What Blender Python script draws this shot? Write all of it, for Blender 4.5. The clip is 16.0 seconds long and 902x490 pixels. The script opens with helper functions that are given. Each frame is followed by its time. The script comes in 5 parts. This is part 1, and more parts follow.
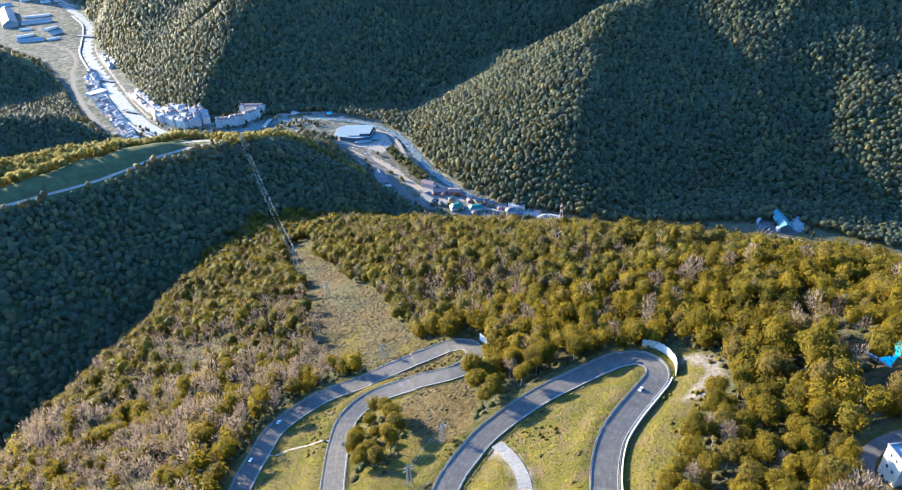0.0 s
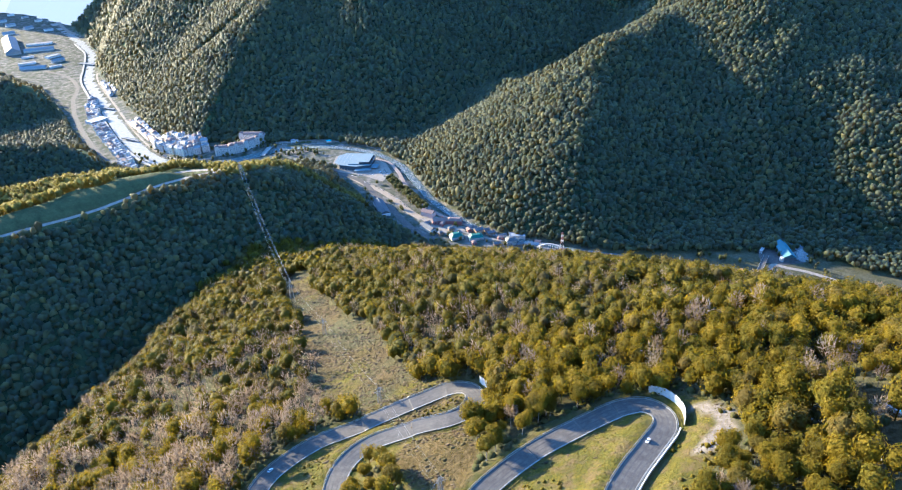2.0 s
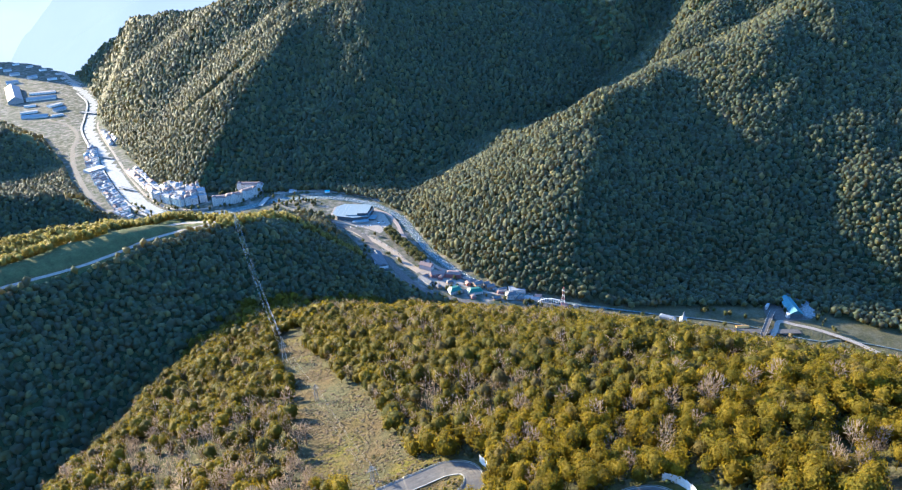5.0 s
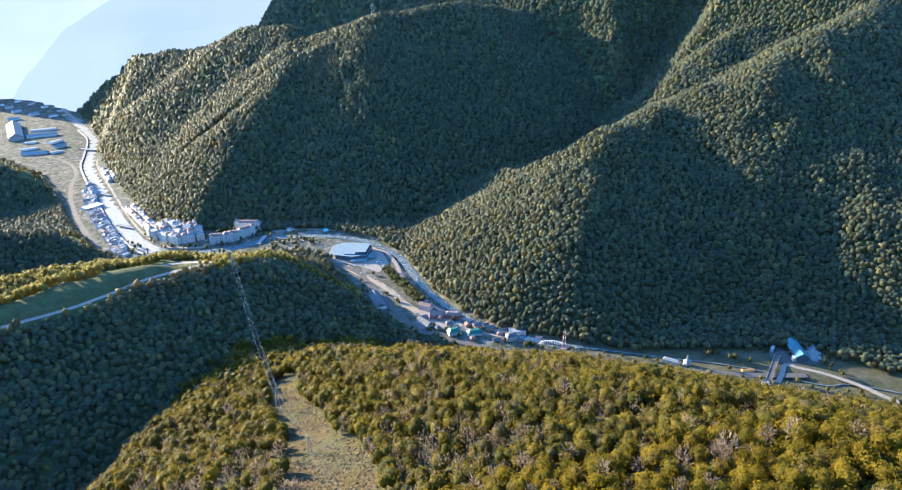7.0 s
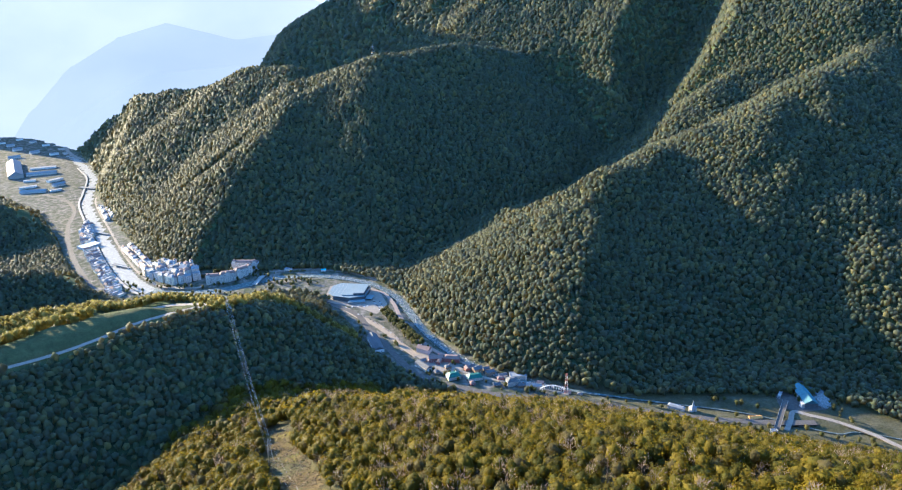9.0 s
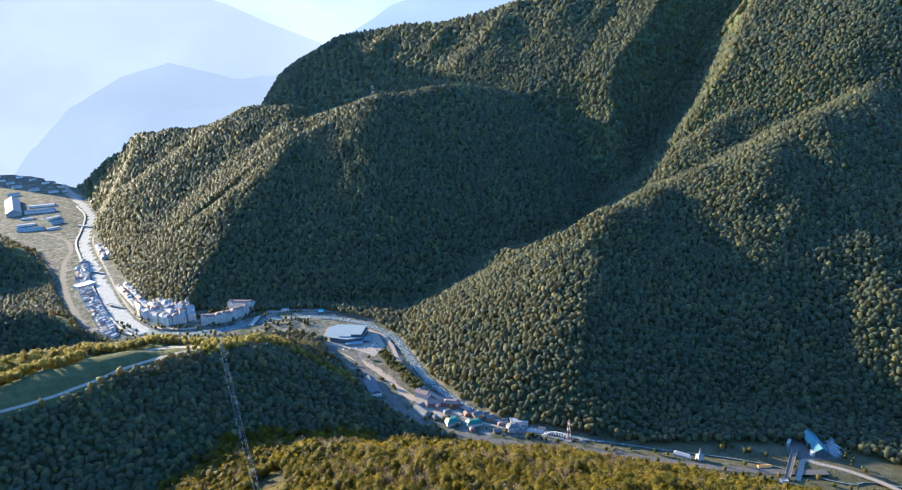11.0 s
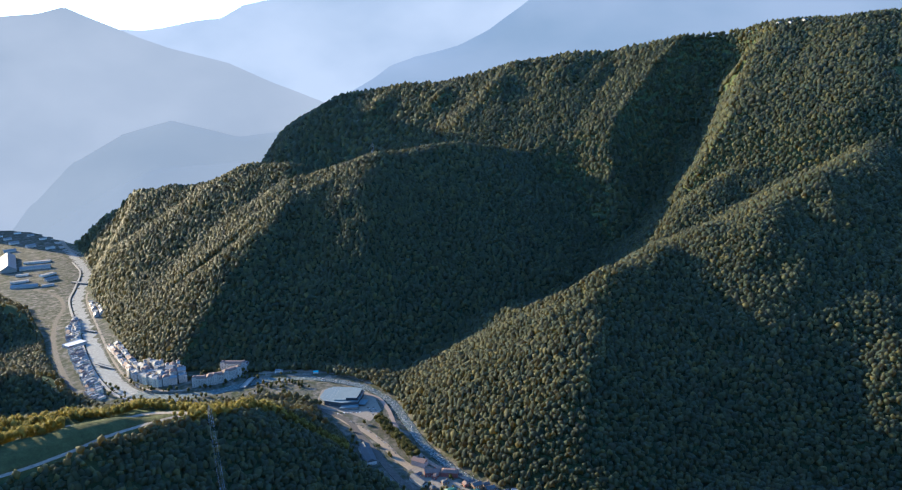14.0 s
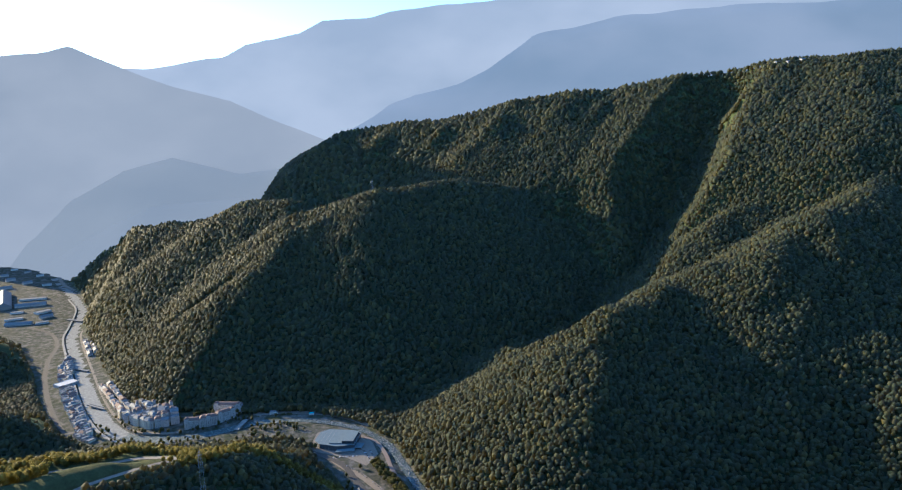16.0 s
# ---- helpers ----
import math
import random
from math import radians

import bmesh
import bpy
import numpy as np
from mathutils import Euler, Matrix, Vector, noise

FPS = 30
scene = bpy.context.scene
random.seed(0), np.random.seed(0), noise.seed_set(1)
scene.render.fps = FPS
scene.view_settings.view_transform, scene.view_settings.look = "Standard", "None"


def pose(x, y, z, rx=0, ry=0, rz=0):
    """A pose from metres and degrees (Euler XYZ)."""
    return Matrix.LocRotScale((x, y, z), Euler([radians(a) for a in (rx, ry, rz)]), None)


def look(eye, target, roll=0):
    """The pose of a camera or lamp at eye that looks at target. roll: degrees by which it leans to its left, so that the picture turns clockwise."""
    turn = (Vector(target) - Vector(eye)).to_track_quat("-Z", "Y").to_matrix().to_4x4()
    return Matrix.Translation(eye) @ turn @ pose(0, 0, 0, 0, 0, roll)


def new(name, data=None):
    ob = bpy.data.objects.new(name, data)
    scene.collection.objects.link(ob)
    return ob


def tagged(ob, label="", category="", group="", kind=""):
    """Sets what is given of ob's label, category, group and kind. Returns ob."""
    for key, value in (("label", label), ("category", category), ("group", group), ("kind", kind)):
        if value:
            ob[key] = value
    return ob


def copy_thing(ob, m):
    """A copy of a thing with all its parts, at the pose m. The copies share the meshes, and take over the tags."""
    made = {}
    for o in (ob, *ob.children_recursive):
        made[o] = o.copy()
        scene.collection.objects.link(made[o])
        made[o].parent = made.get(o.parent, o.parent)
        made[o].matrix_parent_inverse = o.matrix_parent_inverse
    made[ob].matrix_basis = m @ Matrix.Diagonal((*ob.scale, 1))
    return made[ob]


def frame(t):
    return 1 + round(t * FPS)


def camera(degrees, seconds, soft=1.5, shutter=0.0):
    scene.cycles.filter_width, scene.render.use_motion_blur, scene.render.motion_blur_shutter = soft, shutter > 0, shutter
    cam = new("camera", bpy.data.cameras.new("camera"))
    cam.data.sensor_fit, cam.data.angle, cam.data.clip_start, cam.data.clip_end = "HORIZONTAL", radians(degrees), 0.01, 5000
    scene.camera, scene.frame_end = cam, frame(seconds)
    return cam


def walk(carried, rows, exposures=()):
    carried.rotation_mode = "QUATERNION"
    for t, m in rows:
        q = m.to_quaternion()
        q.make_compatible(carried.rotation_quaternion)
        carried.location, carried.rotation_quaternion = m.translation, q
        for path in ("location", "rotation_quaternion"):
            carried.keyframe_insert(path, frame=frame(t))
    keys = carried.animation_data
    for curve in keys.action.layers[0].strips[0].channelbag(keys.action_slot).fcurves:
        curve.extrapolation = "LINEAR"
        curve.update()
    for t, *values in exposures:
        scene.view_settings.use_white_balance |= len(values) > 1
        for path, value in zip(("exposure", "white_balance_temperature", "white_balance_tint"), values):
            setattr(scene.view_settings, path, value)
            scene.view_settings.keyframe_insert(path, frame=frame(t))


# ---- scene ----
cam = camera(66.75, 16.0, 1.2)
PATH = [
    (0, (0.00, 0.00, 714.69), (-0.64, 84.98, 661.99), -1.98),
    (0.5, (0.49, 4.86, 715.15), (-0.15, 90.28, 663.15), -1.98),
    (1, (0.90, 9.79, 715.66), (0.28, 95.64, 664.38), -1.98),
    (1.5, (1.26, 14.77, 716.17), (0.67, 101.09, 665.69), -1.99),
    (2, (1.54, 19.82, 716.72), (0.96, 106.60, 667.05), -1.97),
    (2.5, (1.77, 24.90, 717.27), (1.24, 112.20, 668.51), -1.92),
    (3, (1.95, 30.06, 717.84), (1.49, 117.89, 670.04), -1.87),
    (3.5, (2.08, 35.25, 718.42), (1.72, 123.57, 671.51), -1.79),
    (4, (2.19, 40.52, 719.01), (1.87, 129.34, 673.09), -1.74),
    (6.5, (2.28, 67.52, 721.90), (2.27, 158.97, 681.44), -1.56),
    (7, (2.27, 73.05, 722.46), (2.33, 165.04, 683.23), -1.50),
    (7.5, (2.23, 78.64, 723.00), (2.35, 171.13, 684.98), -1.49),
    (8, (2.23, 84.27, 723.51), (2.40, 177.27, 686.76), -1.46),
    (8.5, (2.23, 89.94, 724.02), (2.48, 183.43, 688.52), -1.40),
    (9, (2.25, 95.66, 724.49), (2.55, 189.61, 690.25), -1.36),
    (9.5, (2.29, 101.41, 724.94), (2.62, 195.83, 691.99), -1.35),
    (10, (2.35, 107.20, 725.34), (2.75, 202.06, 693.67), -1.30),
    (12.5, (3.34, 136.74, 726.84), (3.95, 233.49, 701.59), -1.15),
    (13, (3.71, 142.74, 727.00), (4.38, 239.83, 703.06), -1.16),
    (13.5, (4.14, 148.78, 727.12), (4.86, 246.18, 704.44), -1.10),
    (14, (4.63, 154.86, 727.17), (5.38, 252.55, 705.81), -1.08),
    (14.5, (5.24, 160.97, 727.17), (6.00, 258.93, 707.11), -1.02),
    (15, (5.90, 167.09, 727.11), (6.71, 265.31, 708.36), -1.02),
    (15.5, (6.66, 173.25, 726.97), (7.49, 271.71, 709.53), -1.02),
    (16, (7.53, 179.43, 726.78), (8.35, 278.12, 710.66), -1.00),
]
walk(cam, [(t, look(eye, target, roll)) for t, eye, target, roll in PATH],
     [(0.0, 3.06, 4850, 12), (4.0, 3.12, 4900, 12), (9.0, 2.92, 5050, 12), (13.0, 2.46, 5150, 12), (16.0, 1.78, 5200, 12)])

# ---------------------------------------------------------------- daylight
SUN_WAY = Vector((-0.805, 0.535, 0.247)).normalized()   # towards the evening sun
world = bpy.data.worlds.new("evening_sky")
world.use_nodes = True
scene.world = world
sky = world.node_tree.nodes.new("ShaderNodeTexSky")
sky.sky_type, sky.sun_disc = "NISHITA", False
sky.sun_elevation = math.asin(SUN_WAY.z)
sky.sun_rotation = math.atan2(SUN_WAY.x, SUN_WAY.y)
sky.altitude, sky.air_density, sky.dust_density, sky.ozone_density = 600, 1.5, 0.9, 5.0
back = world.node_tree.nodes["Background"]
back.inputs["Strength"].default_value = 0.13
world.node_tree.links.new(sky.outputs[0], back.inputs["Color"])
sun_data = bpy.data.lights.new("sun", "SUN")
sun_data.energy, sun_data.angle, sun_data.color = 5.0, radians(0.6), (1.0, 0.72, 0.35)
sun = new("sun", sun_data)
sun.matrix_world = look((0, 0, 900), tuple(Vector((0, 0, 900)) - SUN_WAY * 10))


# ---------------------------------------------------------------- materials
class Nodes:
    """A short way to write node materials."""
    def __init__(self, name):
        self.mat = bpy.data.materials.new(name)
        self.mat.use_nodes = True
        self.tree = self.mat.node_tree
        self.shader = self.tree.nodes["Principled BSDF"]
        self.place = self.add("ShaderNodeNewGeometry").outputs["Position"]

    def add(self, kind, **inputs):
        node = self.tree.nodes.new(kind)
        for key, value in inputs.items():
            self.put(node, key.replace("_", " "), value)
        return node

    def put(self, node, key, value):
        socket = node.inputs[key]
        if isinstance(value, bpy.types.NodeSocket):
            self.tree.links.new(value, socket)
        else:
            socket.default_value = value

    def noise(self, scale, detail=4.0, rough=0.6, place=None):
        n = self.add("ShaderNodeTexNoise", Scale=scale, Detail=detail, Roughness=rough, Vector=place or self.place)
        return n.outputs["Fac"]

    def ramp(self, fac, stops):
        n = self.add("ShaderNodeValToRGB", Fac=fac)
        while len(n.color_ramp.elements) < len(stops):
            n.color_ramp.elements.new(0.5)
        for element, (where, colour) in zip(n.color_ramp.elements, stops):
            element.position, element.color = where, (*colour, 1) if len(colour) == 3 else colour
        return n.outputs["Color"]

    def mix(self, fac, a, b, blend="MIX"):
        n = self.tree.nodes.new("ShaderNodeMix")
        n.data_type, n.blend_type = "RGBA", blend
        for key, value in ((0, fac), (6, a), (7, b)):
            if isinstance(value, bpy.types.NodeSocket):
                self.tree.links.new(value, n.inputs[key])
            else:
                n.inputs[key].default_value = value if key == 0 else (*value, 1)
        return n.outputs[2]

    def maths(self, what, a, b):
        n = self.tree.nodes.new("ShaderNodeMath")
        n.operation = what
        for key, value in enumerate((a, b)):
            if isinstance(value, bpy.types.NodeSocket):
                self.tree.links.new(value, n.inputs[key])
            else:
                n.inputs[key].default_value = value
        return n.outputs[0]

    def attribute(self, name):
        n = self.tree.nodes.new("ShaderNodeAttribute")
        n.attribute_name = name
        return n.outputs["Fac"]

    def finish(self, colour, rough=0.9, gloss=0.3, bump=None, depth=0.1, metal=0.0):
        self.put(self.shader, "Base Color", colour if isinstance(colour, bpy.types.NodeSocket) else (*colour, 1))
        self.put(self.shader, "Roughness", rough)
        self.put(self.shader, "Specular IOR Level", gloss)
        self.put(self.shader, "Metallic", metal)
        if bump is not None:
            node = self.add("ShaderNodeBump", Height=bump, Distance=depth, Strength=1.0)
            self.put(self.shader, "Normal", node.outputs["Normal"])
        return self.mat


def ground_material():
    n = Nodes("hill_ground")
    broad, fine, grain = n.noise(0.03), n.noise(0.25, 6), n.noise(1.6, 5)
    litter = n.ramp(fine, [(0.3, (0.030, 0.032, 0.016)), (0.55, (0.055, 0.052, 0.026)), (0.75, (0.085, 0.070, 0.042))])
    grass = n.ramp(n.maths("ADD", n.maths("MULTIPLY", broad, 0.5), n.maths("MULTIPLY", fine, 0.5)),
                   [(0.33, (0.030, 0.031, 0.005)), (0.5, (0.074, 0.063, 0.008)), (0.64, (0.122, 0.094, 0.013))])
    grass = n.mix(n.ramp(n.noise(0.7, 8, 0.75), [(0.40, (0, 0, 0)), (0.60, (0.9, 0.9, 0.9))]), grass, (0.036, 0.040, 0.012))
    grass = n.mix(n.ramp(n.noise(0.11, 6, 0.7), [(0.46, (0, 0, 0)), (0.64, (0.85, 0.85, 0.85))]), grass, (0.078, 0.056, 0.031))
    soil = n.ramp(fine, [(0.3, (0.024, 0.020, 0.009)), (0.48, (0.050, 0.037, 0.017)), (0.62, (0.076, 0.057, 0.029)), (0.75, (0.044, 0.044, 0.011))])
    gravel = n.ramp(n.noise(0.35, 8), [(0.3, (0.095, 0.083, 0.07)), (0.6, (0.15, 0.13, 0.11)), (0.8, (0.21, 0.185, 0.16))])
    town = n.ramp(n.noise(0.05, 6), [(0.38, (0.034, 0.042, 0.024)), (0.52, (0.072, 0.072, 0.061)), (0.68, (0.145, 0.135, 0.122))])
    c = n.mix(n.attribute("grass"), litter, grass)
    c = n.mix(n.attribute("soil"), c, soil)
    c = n.mix(n.attribute("town"), c, town)
    c = n.mix(n.attribute("gravel"), c, gravel)
    wood = n.ramp(n.noise(0.06, 10, 0.75), [(0.3, (0.022, 0.034, 0.018)), (0.5, (0.050, 0.066, 0.030)), (0.7, (0.085, 0.095, 0.045))])
    c = n.mix(n.attribute("distant"), c, wood)
    return n.finish(c, 0.95, 0.04, n.maths("ADD", n.noise(0.9, 8, 0.7), n.noise(0.25, 3)), 1.3)


def leaf_material(name, dark, mid, light, glow, gloss=0.08, sheen=0.0, relief=1.3, share=0.38, other=None, dry=None, dapple=False):
    """Leaves whose hue changes from tree to tree (tone) and from clump to clump."""
    n = Nodes(name)
    island = n.tree.nodes.new("ShaderNodeNewGeometry").outputs["Random Per Island"]
    tone = n.maths("ADD", n.maths("MULTIPLY", n.attribute("tone"), 0.62), n.maths("MULTIPLY", island, 0.16))
    tone = n.maths("ADD", tone, n.maths("MULTIPLY", n.noise(0.42 * relief, 5, 0.7), 0.30))
    c = n.ramp(tone, [(0.22, dark), (0.55, mid), (0.92, light)])
    if other:   # some trees are greener, a few still brown
        lot = n.maths("FRACT", n.maths("MULTIPLY", n.attribute("tone"), 17.3), 0.0)
        c = n.mix(n.ramp(lot, [(0.45, (0, 0, 0)), (0.70, (0.75, 0.75, 0.75))]), c, other)
        c = n.mix(n.ramp(lot, [(0.86, (0, 0, 0)), (0.90, (0.45, 0.45, 0.45))]), c, dry)
    c = n.mix(n.ramp(n.noise(1.5, 7, 0.8), [(0.45, (0, 0, 0)), (0.66, (0.4, 0.4, 0.4))]), c, dark)
    # shaded gaps between leaves and lighter flecks, put into the colour as noise
    if dapple:
        c = n.mix(n.ramp(n.noise(2.6, 3, 0.6), [(0.47, (0, 0, 0)), (0.60, (0.7, 0.7, 0.7))]), c, tuple(0.45 * v for v in dark))
        c = n.mix(n.ramp(n.noise(3.4, 3, 0.6), [(0.56, (0, 0, 0)), (0.68, (0.6, 0.6, 0.6))]), c, light)
    m = n.finish(c, 0.62, gloss, n.noise(relief, 7, 0.75), 0.55 / relief if relief < 1 else 1.2 / relief)
    n.put(n.shader, "Sheen Weight", sheen)
    n.put(n.shader, "Sheen Roughness", 0.5)
    # light that falls through the leaves
    through_leaf = n.add("ShaderNodeBsdfTranslucent", Color=n.mix(0.5, c, glow))
    both = n.add("ShaderNodeMixShader", Fac=share)
    n.tree.links.new(n.shader.outputs[0], both.inputs[1])
    n.tree.links.new(through_leaf.outputs[0], both.inputs[2])
    n.tree.links.new(both.outputs[0], n.tree.nodes["Material Output"].inputs["Surface"])
    return m


def bark_material():
    n = Nodes("grey_bark")
    return n.finish(n.ramp(n.noise(3.0, 6), [(0.3, (0.10, 0.085, 0.07)), (0.7, (0.27, 0.235, 0.20))]), 0.9, 0.2, n.noise(9), 0.03)


def plain_material(name, a, b, scale=0.8, rough=0.8, gloss=0.15, metal=0.0, bump=0.02):
    n = Nodes(name)
    mixed = n.maths("ADD", n.maths("MULTIPLY", n.noise(scale, 6), 0.6), n.maths("MULTIPLY", n.noise(scale * 9, 4), 0.4))
    return n.finish(n.ramp(mixed, [(0.35, a), (0.65, b)]), rough, gloss, n.noise(scale * 6, 5), bump, metal)


GROUND = ground_material()
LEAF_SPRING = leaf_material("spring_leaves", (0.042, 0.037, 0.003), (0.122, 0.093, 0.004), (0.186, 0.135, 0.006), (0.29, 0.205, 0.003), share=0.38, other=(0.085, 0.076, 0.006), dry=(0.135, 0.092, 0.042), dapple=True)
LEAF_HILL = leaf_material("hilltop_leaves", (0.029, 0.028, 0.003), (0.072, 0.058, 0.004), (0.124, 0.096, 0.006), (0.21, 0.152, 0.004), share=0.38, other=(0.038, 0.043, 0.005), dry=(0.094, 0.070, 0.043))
LEAF_WOODS = leaf_material("hillside_leaves", (0.020, 0.037, 0.033), (0.052, 0.073, 0.048), (0.150, 0.140, 0.056), (0.48, 0.37, 0.06), 0.08, 0.06, 0.42, 0.54, (0.038, 0.063, 0.043), (0.094, 0.084, 0.058))
LEAF_VALLEY = leaf_material("valley_leaves", (0.030, 0.034, 0.012), (0.075, 0.072, 0.024), (0.125, 0.108, 0.040), (0.14, 0.12, 0.03), other=(0.050, 0.062, 0.020), dry=(0.10, 0.08, 0.05))
# lighter leaf colours hold the sunlight that catches the crest trees
LEAF_CREST = leaf_material("crest_leaves", (0.060, 0.056, 0.016), (0.165, 0.140, 0.034), (0.26, 0.215, 0.055), (0.34, 0.28, 0.05), share=0.5)
TWIG = leaf_material("bare_twigs", (0.10, 0.074, 0.058), (0.185, 0.140, 0.104), (0.26, 0.205, 0.145), (0.18, 0.135, 0.085))
BRUSH = leaf_material("dead_brushwood", (0.040, 0.030, 0.020), (0.095, 0.068, 0.043), (0.150, 0.112, 0.072), (0.12, 0.09, 0.05), other=(0.060, 0.060, 0.016), dry=(0.16, 0.13, 0.10))
DRY_GRASS = leaf_material("dry_grass", (0.046, 0.045, 0.010), (0.112, 0.096, 0.016), (0.175, 0.138, 0.030), (0.16, 0.13, 0.02))
BARK = bark_material()
WORN_STRIP = plain_material("tyre_worn_asphalt", (0.033, 0.032, 0.032), (0.070, 0.067, 0.064), 0.12, 0.8, 0.15)
ASPHALT = plain_material("worn_asphalt", (0.038, 0.036, 0.034), (0.088, 0.081, 0.074), 0.22, 0.85, 0.12)
CONCRETE = plain_material("pale_concrete", (0.14, 0.135, 0.125), (0.25, 0.242, 0.225), 0.4, 0.85)
SAND = plain_material("sandy_lane", (0.14, 0.115, 0.085), (0.22, 0.18, 0.135), 0.2, 0.9)
BRICK_RED = plain_material("dull_red_render", (0.15, 0.055, 0.050), (0.24, 0.10, 0.09), 0.3, 0.85)
ORANGE = plain_material("orange_sheet", (0.36, 0.16, 0.04), (0.50, 0.25, 0.07), 0.4, 0.6)
PAVING = plain_material("dusty_paving", (0.115, 0.10, 0.085), (0.20, 0.178, 0.15), 0.2, 0.9)
WHITE = plain_material("white_paint", (0.36, 0.35, 0.335), (0.52, 0.51, 0.485), 0.5, 0.7, 0.15)
PANEL = plain_material("dull_white_sheet", (0.26, 0.258, 0.25), (0.38, 0.375, 0.36), 0.5, 0.7, 0.15)
HALL_ROOF = plain_material("teal_grey_sheet_roof", (0.085, 0.115, 0.130), (0.145, 0.185, 0.205), 0.3, 0.7, 0.12)
CREAM = plain_material("cream_render", (0.42, 0.36, 0.27), (0.56, 0.49, 0.38), 0.3, 0.85)
PALE_WALL = plain_material("pale_render", (0.27, 0.25, 0.23), (0.40, 0.375, 0.345), 0.15, 0.85)
ROSE_WALL = plain_material("rose_render", (0.32, 0.265, 0.235), (0.43, 0.365, 0.325), 0.15, 0.85)
RED_ROOF = plain_material("red_tiles", (0.115, 0.080, 0.070), (0.185, 0.135, 0.120), 0.6, 0.8, 0.1)
GRAVEL = plain_material("loose_grey_gravel", (0.075, 0.073, 0.070), (0.165, 0.16, 0.152), 0.5, 0.95, 0.1, 0.0, 0.15)
GREY_ROOF = plain_material("grey_sheet_roof", (0.11, 0.120, 0.128), (0.19, 0.20, 0.212), 0.3, 0.7, 0.15)
DARK_ROOF = plain_material("dark_sheet_roof", (0.05, 0.055, 0.06), (0.10, 0.105, 0.115), 0.3, 0.75, 0.12)
BLUE_ROOF = plain_material("blue_sheet_roof", (0.035, 0.085, 0.105), (0.06, 0.13, 0.155), 0.2, 0.6, 0.2)
GREEN_ROOF = plain_material("green_sheet_roof", (0.010, 0.060, 0.045), (0.022, 0.105, 0.080), 0.4, 0.6, 0.3)
GLASS = plain_material("dark_window_glass", (0.02, 0.025, 0.03), (0.05, 0.06, 0.07), 0.3, 0.12, 0.6)
CABLE = plain_material("bright_aluminium_cable", (0.24, 0.245, 0.25), (0.34, 0.345, 0.35), 0.8, 0.5, 0.5, 0.2)
STEEL = plain_material("galvanised_steel", (0.16, 0.165, 0.17), (0.28, 0.285, 0.29), 0.8, 0.45, 0.5, 0.6)
RED_PAINT = plain_material("red_paint", (0.20, 0.085, 0.075), (0.29, 0.13, 0.115), 0.5, 0.6)
WOOD = plain_material("brown_timber", (0.14, 0.085, 0.05), (0.26, 0.17, 0.10), 0.5, 0.8)
TYRE = plain_material("black_rubber", (0.015, 0.015, 0.016), (0.03, 0.03, 0.032), 2.0, 0.8)
DARK_ROCK = plain_material("grey_scree", (0.10, 0.11, 0.11), (0.22, 0.23, 0.23), 0.25, 0.9, 0.1, 0.0, 0.2)
ROCK = plain_material("pale_boulders", (0.17, 0.17, 0.165), (0.31, 0.305, 0.29), 0.25, 0.9, 0.3, 0.0, 0.2)
CAR_WHITE = plain_material("white_car_paint", (0.70, 0.71, 0.72), (0.80, 0.80, 0.80), 0.3, 0.25, 0.6)
CAR_DARK = plain_material("dark_car_paint", (0.03, 0.033, 0.04), (0.06, 0.06, 0.07), 0.3, 0.25, 0.6)
CAR_SILVER = plain_material("silver_car_paint", (0.36, 0.37, 0.39), (0.46, 0.47, 0.48), 0.3, 0.25, 0.6)
POOL = plain_material("turquoise_pool", (0.06, 0.42, 0.52), (0.10, 0.55, 0.64), 0.4, 0.15, 0.5)


def water_material(name, low, mid, high, rough, gloss):
    n = Nodes(name)
    foam = n.ramp(n.noise(0.16, 8, 0.7), [(0.40, low), (0.55, mid), (0.70, high)])
    return n.finish(foam, rough, gloss, n.noise(0.5, 6), 0.25)


WATER = water_material("river_water", (0.035, 0.055, 0.060), (0.08, 0.10, 0.10), (0.27, 0.28, 0.27), 0.65, 0.1)
# pale base colour stands in for sun glare on the lower river
GLARE_WATER = water_material("milky_water", (0.12, 0.124, 0.116), (0.18, 0.184, 0.172), (0.29, 0.29, 0.275), 0.6, 0.15)


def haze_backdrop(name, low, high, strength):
    """Far mountains, their pale haze painted in as a glowing emission colour."""
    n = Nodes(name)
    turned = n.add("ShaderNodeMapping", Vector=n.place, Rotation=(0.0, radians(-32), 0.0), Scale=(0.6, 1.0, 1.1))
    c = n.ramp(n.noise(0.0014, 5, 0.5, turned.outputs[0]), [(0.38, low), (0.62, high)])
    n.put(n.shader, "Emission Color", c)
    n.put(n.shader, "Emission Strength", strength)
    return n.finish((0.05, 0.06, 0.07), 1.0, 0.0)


# aerial haze of each range, painted as pale emission
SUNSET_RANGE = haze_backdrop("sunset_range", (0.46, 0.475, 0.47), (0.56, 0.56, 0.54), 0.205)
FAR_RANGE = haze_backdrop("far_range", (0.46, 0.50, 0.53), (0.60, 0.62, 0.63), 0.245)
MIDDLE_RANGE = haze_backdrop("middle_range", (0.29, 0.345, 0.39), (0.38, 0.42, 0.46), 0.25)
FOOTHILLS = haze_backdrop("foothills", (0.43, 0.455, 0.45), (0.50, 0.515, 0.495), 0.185)


